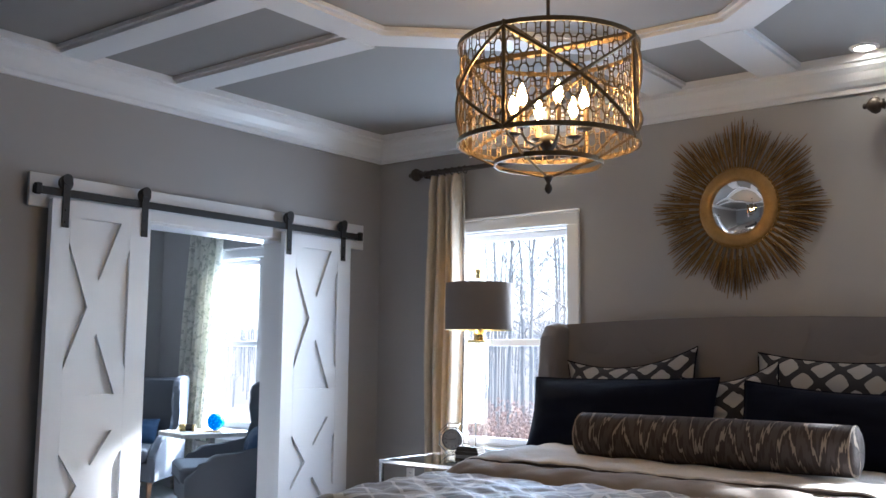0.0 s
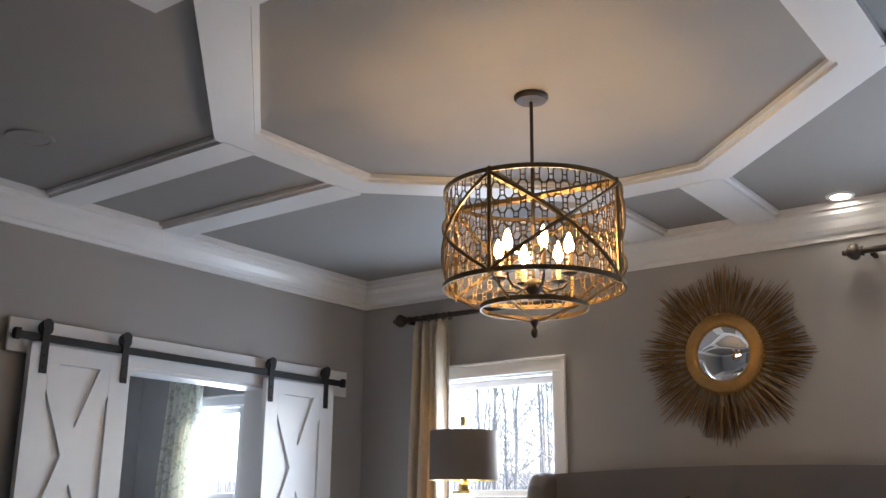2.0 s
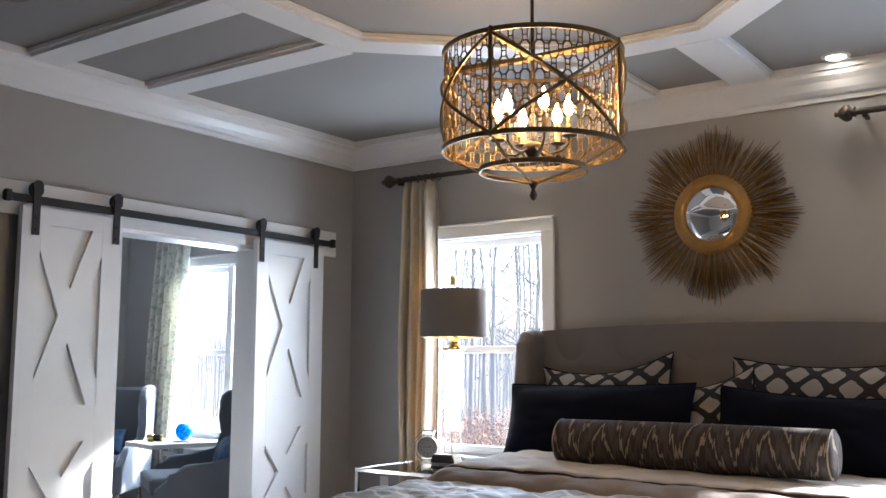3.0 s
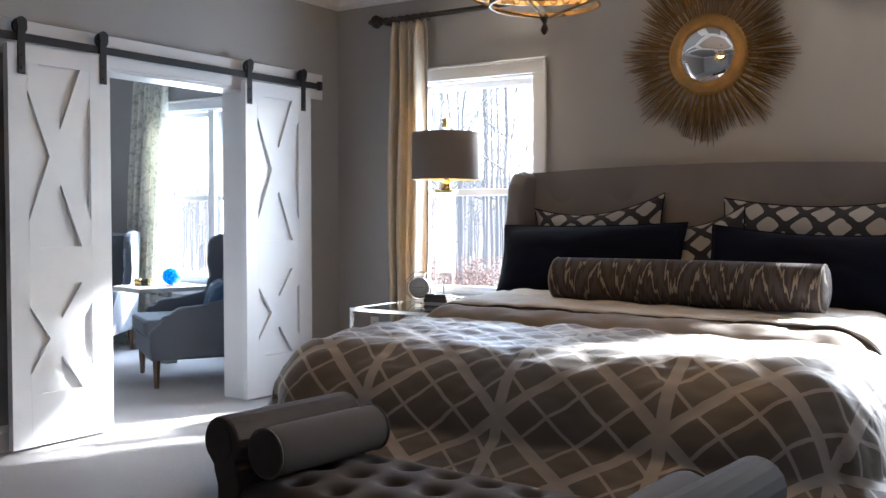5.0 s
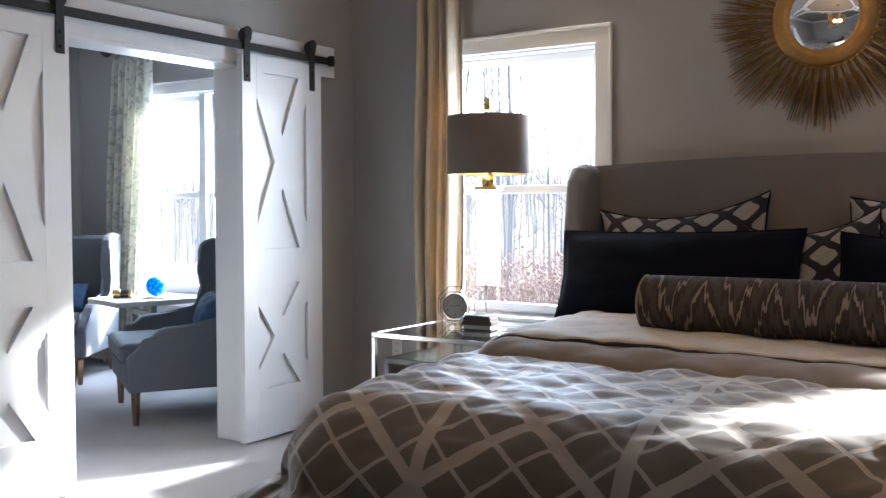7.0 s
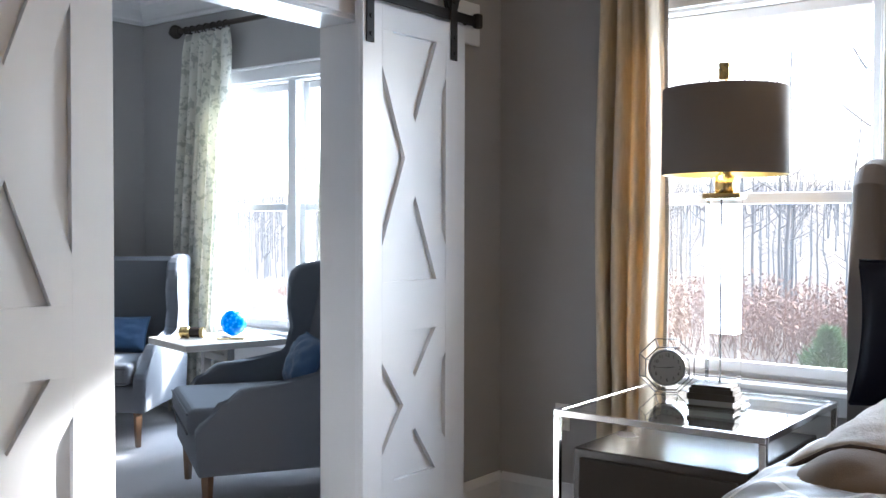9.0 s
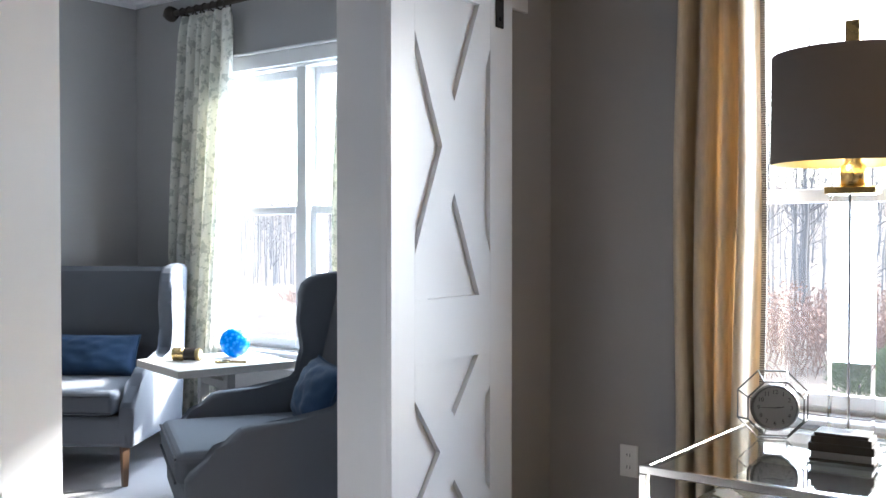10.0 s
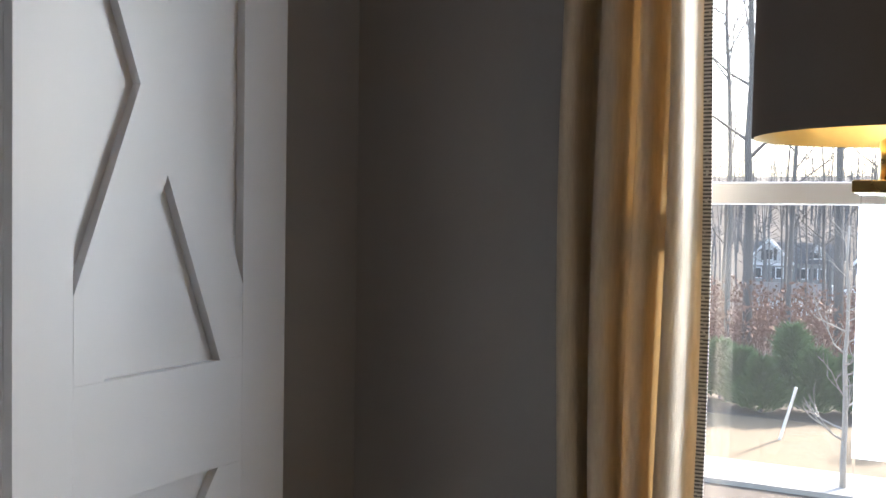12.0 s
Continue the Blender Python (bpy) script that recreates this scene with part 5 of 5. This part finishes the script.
wing_chair(-0.93, -0.55, -32, "blue-grey wing chair turned half away, seen from its side")
wing_chair(-2.71, -0.30, 34, "blue-grey wing chair before the corner of the room")
pillow("lumbar_pillow", -0.87, -0.455, 0.479, 0.46, 0.27, 0.15, M_BLUEPIL, "blue velvet lumbar pillow on the wing chair", -24, -32, 0, 0, "blue lumbar pillows", 6)
pillow("lumbar_pillow", -2.77, -0.215, 0.479, 0.50, 0.23, 0.13, M_BLUEPIL, "blue velvet lumbar pillow on the wing chair", -24, 34, 0, 0, "blue lumbar pillows", 7)
st = thing("side_table", -1.82, -0.13, 0.0, "whitewashed wood side table on an open frame", "table", rz=-15)
part("tabletop", box(-0.26, 0.26, -0.30, 0.30, 0.593, 0.630, 0.005, 2), M_TABLE, st)
for s in (-1, 1):
    part("leg", box(s * 0.15 - 0.022, s * 0.15 + 0.022, -0.022, 0.022, 0.041, 0.5925, 0.003), M_TABLELEG, st)
part("foot", box(-0.20, 0.20, -0.05, 0.05, 0.0, 0.040, 0.004), M_TABLELEG, st)
part("cross_rail", box(-0.127, 0.127, -0.020, 0.020, 0.505, 0.545, 0.003), M_TABLELEG, st)
ball = part("glass_ball", lathe([(0.074 * math.sin(math.pi * k / 16), -0.074 * math.cos(math.pi * k / 16)) for k in range(17)], 32, close=False), M_BALL, smooth=True)
ball.matrix_world = pose(-1.832, 0.0, 0.7035)
tagged(ball, "bright blue bubble glass ball on the side table", "ornament")
spy = thing("brass_spyglass", -1.905, -0.235, 0.6305, "short brass spyglass lying on the side table", "spyglass", rz=32)
part("barrel", lathe([(0.0, -0.07), (0.030, -0.07), (0.032, -0.066), (0.032, -0.02), (0.028, -0.016), (0.028, 0.05), (0.031, 0.054), (0.031, 0.066), (0.0, 0.066)], 18, (0, 0, 0.0325), "x", close=False), M_BRASS, spy, smooth=False)
part("leather_grip", lathe([(0.0290, -0.012), (0.0305, -0.010), (0.0305, 0.044), (0.0290, 0.046)], 18, (0, 0, 0.0325), "x", close=False), M_DARKWOOD, spy, "dark leather grip")
mg = thing("magnifying_glass", -1.72, -0.17, 0.6305, "brass-handled magnifying glass lying on the side table", "magnifier", rz=20)
part("rim", tube([(0.034 * math.cos(2 * math.pi * k / 18), 0.034 * math.sin(2 * math.pi * k / 18), 0.006) for k in range(19)], 0.004, 6), M_BRASS, mg)
part("lens", lathe([(0.0, 0.004), (0.030, 0.004), (0.030, 0.007), (0.0, 0.009)], 18, close=False), M_TOPGLASS, mg)
part("handle", tube([(0.037, 0, 0.006), (0.125, 0, 0.007)], [0.005, 0.0065], 8), M_BRASS, mg)

# ---- outdoors ----
GZ = -2.2
SLOPE = [(0.9, GZ), (24, GZ), (34, -2.7), (50, -4.2), (75, -6.4), (112, -8.6), (140, -9.8), (260, 9.0), (420, 20.0), (800, 34.0)]


def land(y):
    """Height of the ground, which falls away behind the lawn and climbs to a far hillside."""
    for (ya, za), (yb, zb) in zip(SLOPE, SLOPE[1:]):
        if y <= yb:
            return za + (zb - za) * max(0.0, y - ya) / (yb - ya)
    return SLOPE[-1][1]


earth = bmesh.new()
add_prism(earth, SLOPE + [(800, -12.0), (0.9, -12.0)], "yz", -400, 400)
structure("ground", earth, M_GROUND, "winter lawn and leaf litter falling away from the house", category="ground")
structure("ground_south", box(-400, 400, -400, -8.2, GZ - 0.3, GZ), M_GROUND, "winter lawn behind the house", category="ground")
M_STRAW = surface("dry_straw_lawn", (0.19, 0.135, 0.075), 0.95, var=0.25, scale=0.8, fine=9, bump=0.6)
structure("ground_lawn", box(-60, 60, 12.45, 15.9, GZ + 0.001, GZ + 0.03), M_STRAW, "strip of dry straw-coloured winter lawn", category="lawn")
structure("pavement", box(-60, 60, 11.2, 12.4, GZ + 0.001, GZ + 0.07), M_ROAD, "pale concrete garden path", category="path")


def tree_bm(h, r, seed, levels=3, spread=0.5, first=0.35):
    """A bare tree: a tapered trunk and forking limbs."""
    rn = random.Random(seed)
    trunk, crownb = bmesh.new(), bmesh.new()
    pts, rad = [], []
    lean = Vector((rn.uniform(-0.04, 0.04), rn.uniform(-0.04, 0.04), 0))
    for i in range(9):
        t = i / 8
        pts.append(Vector((0, 0, 0)) + lean * h * t * t + Vector((rn.uniform(-1, 1), rn.uniform(-1, 1), 0)) * 0.01 * h * t + Vector((0, 0, h * t)))
        rad.append(r * (1 - 0.78 * t) + 0.004)
    add_tube(trunk, pts, rad, 7)

    def limb(p, d, ln, rr, lev):
        q = [p]
        dd = d.copy()
        for i in range(3):
            dd = (dd + Vector((rn.uniform(-0.25, 0.25), rn.uniform(-0.25, 0.25), rn.uniform(-0.05, 0.3)))).normalized()
            q.append(q[-1] + dd * ln / 3)
        add_tube(crownb, q, [rr, rr * 0.75, rr * 0.5, rr * 0.3], 4 if lev < 2 else 3, False)
        if lev < levels:
            for k in range(3):
                j = rn.choice((1, 2, 3))
                nd = (dd + Vector((rn.uniform(-1, 1), rn.uniform(-1, 1), rn.uniform(-0.2, 0.6))) * 0.7).normalized()
                limb(q[j], nd, ln * rn.uniform(0.45, 0.7), rr * 0.5, lev + 1)
    for k in range(20):
        t = first + (0.97 - first) * k / 19
        i = min(7, int(t * 8))
        p = pts[i].lerp(pts[i + 1], t * 8 - i)
        a = rn.uniform(0, 2 * math.pi)
        limb(p, Vector((math.cos(a) * spread * 1.6, math.sin(a) * spread * 1.6, rn.uniform(0.3, 0.9))).normalized(), h * rn.uniform(0.14, 0.24) * (1.1 - 0.5 * t), r * (1 - 0.80 * t) * 0.55, 1)
    return trunk, crownb


def bare_tree(x, y, h, r, seed, material, label, levels=3, spread=0.5, first=0.35):
    t = thing("bare_tree", x, y, land(y) - 0.02, label, "tree", "bare winter trees")
    a, b = tree_bm(h, r, seed, levels, spread, first)
    part("trunk", a, material, t, smooth=True)
    part("crown", b, material, t, "bare forking twigs")
    return t


kinds = [bare_tree(-3.51, 25.0, 15.0, 0.135, 1, M_BARK, "tall bare grey-barked winter tree"), bare_tree(-2.49, 25.0, 13.0, 0.075, 2, M_BARK, "tall bare grey-barked winter tree"),
         bare_tree(-1.23, 25.0, 16.0, 0.12, 3, M_BARK, "tall bare grey-barked winter tree"), bare_tree(-4.03, 25.0, 14.0, 0.085, 4, M_BARK, "tall bare grey-barked winter tree", 3, 0.35, 0.5)]
rnd = random.Random(5)
for k in range(85):
    src = kinds[k % 4]
    y = rnd.uniform(31, 75)
    x = -0.42 * y + rnd.uniform(-0.75, 0.42) * y * 1.05 + 4
    if x < -0.72 * y + 1.5:
        continue
    copy_thing(src, pose(x, y, land(y) - 0.05, 0, 0, rnd.uniform(0, 360)) @ Matrix.Scale(rnd.uniform(0.6, 1.05), 4))
rnd = random.Random(21)
for k in range(14):
    y = rnd.uniform(27, 48)
    copy_thing(kinds[k % 4], pose(4.8 - rnd.uniform(0.57, 0.72) * (y + 5.5), y, land(y) - 0.05, 0, 0, rnd.uniform(0, 360)) @ Matrix.Scale(rnd.uniform(0.8, 1.1), 4))
# two unseen trees, added to break up the sun on the sitting room window
for tx, ty, sc in ((8.0, 24.0, 1.1), (9.6, 27.5, 1.15)):
    copy_thing(kinds[2], pose(tx, ty, GZ, 0, 0, tx * 50) @ Matrix.Scale(sc, 4))
bare_tree(0.12, 11.6, 3.5, 0.040, 9, M_PALEBARK, "small pale-barked bare sapling by the path", 3, 0.95, 0.2)
bare_tree(1.7, 12.0, 3.2, 0.035, 12, M_PALEBARK, "small pale-barked bare sapling by the path", 3, 0.75, 0.2)


def pine_shrub(x, y, h, seed):
    s = thing("pine_shrub", x, y, GZ, "young green pine with soft needles", "shrub", "young pines")
    rn = random.Random(seed)
    part("trunk", tube([(0, 0, 0), (0, 0, h * 0.95)], [0.04, 0.008], 6), M_BARK, s)
    bm = bmesh.new()
    for k in range(2600):
        t = rn.random() ** 0.8
        rr = (1 - t) ** 0.7 * h * 0.62 * rn.uniform(0.1, 1.0) * (0.75 + 0.25 * math.sin(5 * t * h + 3 * seed))
        a = rn.uniform(0, 2 * math.pi)
        p = Vector((rr * math.cos(a), rr * math.sin(a), t * h * 0.97 + rr * 0.25))
        d = Vector((math.cos(a) + rn.uniform(-0.6, 0.6), math.sin(a) + rn.uniform(-0.6, 0.6), rn.uniform(0.2, 1.2))).normalized() * rn.uniform(0.14, 0.32)
        w = d.cross(Vector((rn.uniform(-1, 1), rn.uniform(-1, 1), rn.uniform(-1, 1)))).normalized() * 0.016
        q = [bm.verts.new(p - w), bm.verts.new(p + w), bm.verts.new(p + d)]
        bm.faces.new(q)
        w2 = d.cross(w).normalized() * 0.009
        bm.faces.new([bm.verts.new(p - w2), bm.verts.new(p + w2), bm.verts.new(p + d)])
    part("needles", bm, M_PINE, s, "soft green needles")
    return s


for k, (x, y, h) in enumerate(((-1.3, 17.2, 1.55), (-2.15, 17.0, 1.05), (-1.75, 16.6, 0.95), (-0.85, 16.9, 1.15), (-0.3, 17.3, 1.0), (-2.7, 17.6, 1.1), (0.25, 17.4, 0.9), (1.6, 16.6, 2.0), (-3.5, 18.0, 1.2))):
    pine_shrub(x, y, h, 40 + k)
brush = bmesh.new()
rnd = random.Random(8)
for k in range(9000):
    y = rnd.uniform(19.5, 46)
    x = -0.42 * y + rnd.uniform(-0.8, 0.45) * y + 4
    h = rnd.uniform(0.2, 1.0)
    dx, dy = rnd.uniform(-0.5, 0.5), rnd.uniform(-0.5, 0.5)
    g = land(y)
    add_tube(brush, [(x, y, g), (x + dx * 0.5, y + dy * 0.5, g + h * 0.6), (x + dx, y + dy, g + h)], [0.008, 0.012, 0.004], 3, False)
tagged(part("undergrowth", brush, M_BRUSH), "russet brambles and dry leaves under the trees", "undergrowth", kind="stuff")
M_RUST = surface("dry_russet_leaves", (0.20, 0.10, 0.065), 0.9, var=0.4, scale=0.8, fine=9, bump=0.0)
thicket = bmesh.new()
for k in range(1900):
    y = rnd.uniform(22, 44)
    x = rnd.uniform(4.8 - 0.76 * (y + 5.5), 2.2 - 0.02 * y)
    g, h = land(y), rnd.uniform(0.6, 2.2)
    dx = rnd.uniform(-0.35, 0.35)
    add_tube(thicket, [(x, y, g), (x + dx * 0.4, y, g + h * 0.5), (x + dx, y, g + h)], [0.016, 0.011, 0.004], 3, False)
    for j in range(13):
        t = rnd.uniform(0.25, 1.0)
        q = Vector((x + dx * t + rnd.uniform(-0.4, 0.4) * t, y + rnd.uniform(-0.3, 0.3), g + h * t))
        a, b = Vector((rnd.uniform(-1, 1), rnd.uniform(-1, 1), rnd.uniform(-1, 1))) * 0.07, Vector((rnd.uniform(-1, 1), rnd.uniform(-1, 1), rnd.uniform(-1, 1))) * 0.05
        thicket.faces.new([thicket.verts.new(q + v) for v in (-a, b, a, -b)])
tagged(part("thicket", thicket, M_RUST), "thicket of young stems with dry russet leaves", "thicket", kind="stuff")
woods = bmesh.new()
for k in range(1100):
    y = rnd.uniform(118, 300)
    x = -0.4 * y + rnd.uniform(-1, 0.42) * y + 4
    g, h = land(y), rnd.uniform(8, 17)
    add_tube(woods, [(x, y, g), (x + rnd.uniform(-0.4, 0.4), y, g + h * 0.5), (x + rnd.uniform(-0.8, 0.8), y, g + h)], [0.16, 0.11, 0.03], 4, False)
    for j in range(9):
        z = g + h * rnd.uniform(0.35, 0.95)
        d = rnd.choice((-1, 1)) * rnd.uniform(0.8, 2.6)
        add_tube(woods, [(x, y, z), (x + d, y + rnd.uniform(-1, 1), z + abs(d) * rnd.uniform(0.3, 0.9))], [0.05, 0.015], 3, False)
tagged(part("far_woods", woods, M_FAR), "far bare winter woods", "woods", kind="stuff")


def house_window(h, wx, wz, y, ht=1.5):
    w = part("window", box(wx - 0.55, wx + 0.55, y - 0.06, y - 0.002, wz, wz + ht), M_TRIM, h)
    part("pane", box(wx - 0.42, wx + 0.42, y - 0.075, y - 0.063, wz + 0.12, wz + ht - 0.12), M_PANEDARK, w)
    for s in (-1, 1):
        part("shutter", box(wx + s * 0.78 - 0.2, wx + s * 0.78 + 0.2, y - 0.05, y - 0.002, wz, wz + ht), M_ROOF, w)


def house(x, y, z, rz, label):
    h = thing("house", x, y, z, label, "house", "", rz)
    part("wall", box(-3.0, 8.2, 0, 7, 0, 5.4), M_SIDING, h)
    part("gable", prism([(-2.7, 5.401), (2.7, 5.401), (0, 8.2)], "xz", -0.4, 3.2), M_PALESIDING, h, "pale shingled gable")
    part("gable_bay", box(-2.7, 2.7, -0.4, -0.001, 0, 5.4), M_SIDING, h)
    part("roof", prism([(-0.2, 5.41), (3.5, 8.1), (7.2, 5.41)], "yz", -3.3, 8.6), M_ROOF, h)
    for s in (-1, 1):
        part("gable_roof", prism([(s * 3.2, 5.15), (s * 3.2, 5.42), (0, 8.62), (0, 8.30)], "xz", -0.7, 3.3), M_ROOF, h)
        part("rake_board", prism([(s * 3.2, 5.12), (s * 3.2, 5.47), (0, 8.67), (0, 8.25)], "xz", -0.85, -0.705), M_TRIM, h)
    part("dormer", prism([(5.0, 5.9), (7.0, 5.9), (7.0, 6.9), (6.0, 7.9), (5.0, 6.9)], "xz", 0.5, 3.3), M_PALESIDING, h, "white dormer")
    house_window(h, 6.0, 6.0, 0.5, 1.0)
    part("frieze", box(-2.7, 2.7, -0.46, -0.402, 5.05, 5.4), M_TRIM, h)
    part("porch_roof", box(-3.2, 8.4, -2.4, -0.46, 2.55, 2.75), M_TRIM, h, "white porch roof")
    for k in range(5):
        part("porch_post", box(-3.0 + 2.75 * k, -2.82 + 2.75 * k, -2.3, -2.12, 0, 2.549), M_TRIM, h)
    for wx, wz, wy in ((-1.4, 3.3, -0.4), (1.4, 3.3, -0.4), (-1.4, 0.8, -0.4), (1.4, 0.8, -0.4), (0, 5.75, -0.4), (4.4, 3.3, 0.0), (6.6, 3.3, 0.0), (4.4, 0.8, 0.0)):
        house_window(h, wx, wz, wy)
    return h


house(-20.2, 134.0, land(134.0) - 0.05, 4, "grey-sided two-storey house with white gable trim")
house(-4.2, 104.0, land(104.0) - 0.05, -30, "grey-sided neighbouring house behind bare trees")
stake = part("garden_stake", tube([(-1.07, 14.28, GZ), (-0.82, 14.2, GZ + 0.9)], 0.026, 6), M_PLASTIC)
tagged(stake, "leaning white garden stake on the lawn", "stake")


def shed(x, y, rz):
    d = thing("shed", x, y, land(y) - 0.1, "low pale shed with a dark roof behind the trees", "shed", "", rz)
    part("wall", box(-2.2, 2.2, 0, 3.0, 0, 2.1), M_PALESIDING, d)
    part("roof", prism([(-0.35, 2.101), (3.35, 2.101), (1.5, 3.0)], "yz", -2.5, 2.5), M_ROOF, d)
    for dx in (-0.75, 0.75):
        part("door", box(dx - 0.6, dx + 0.6, -0.06, -0.002, 0.05, 1.85), M_TRIM, d)
    return d


shed(-8.7, 70.0, 6)
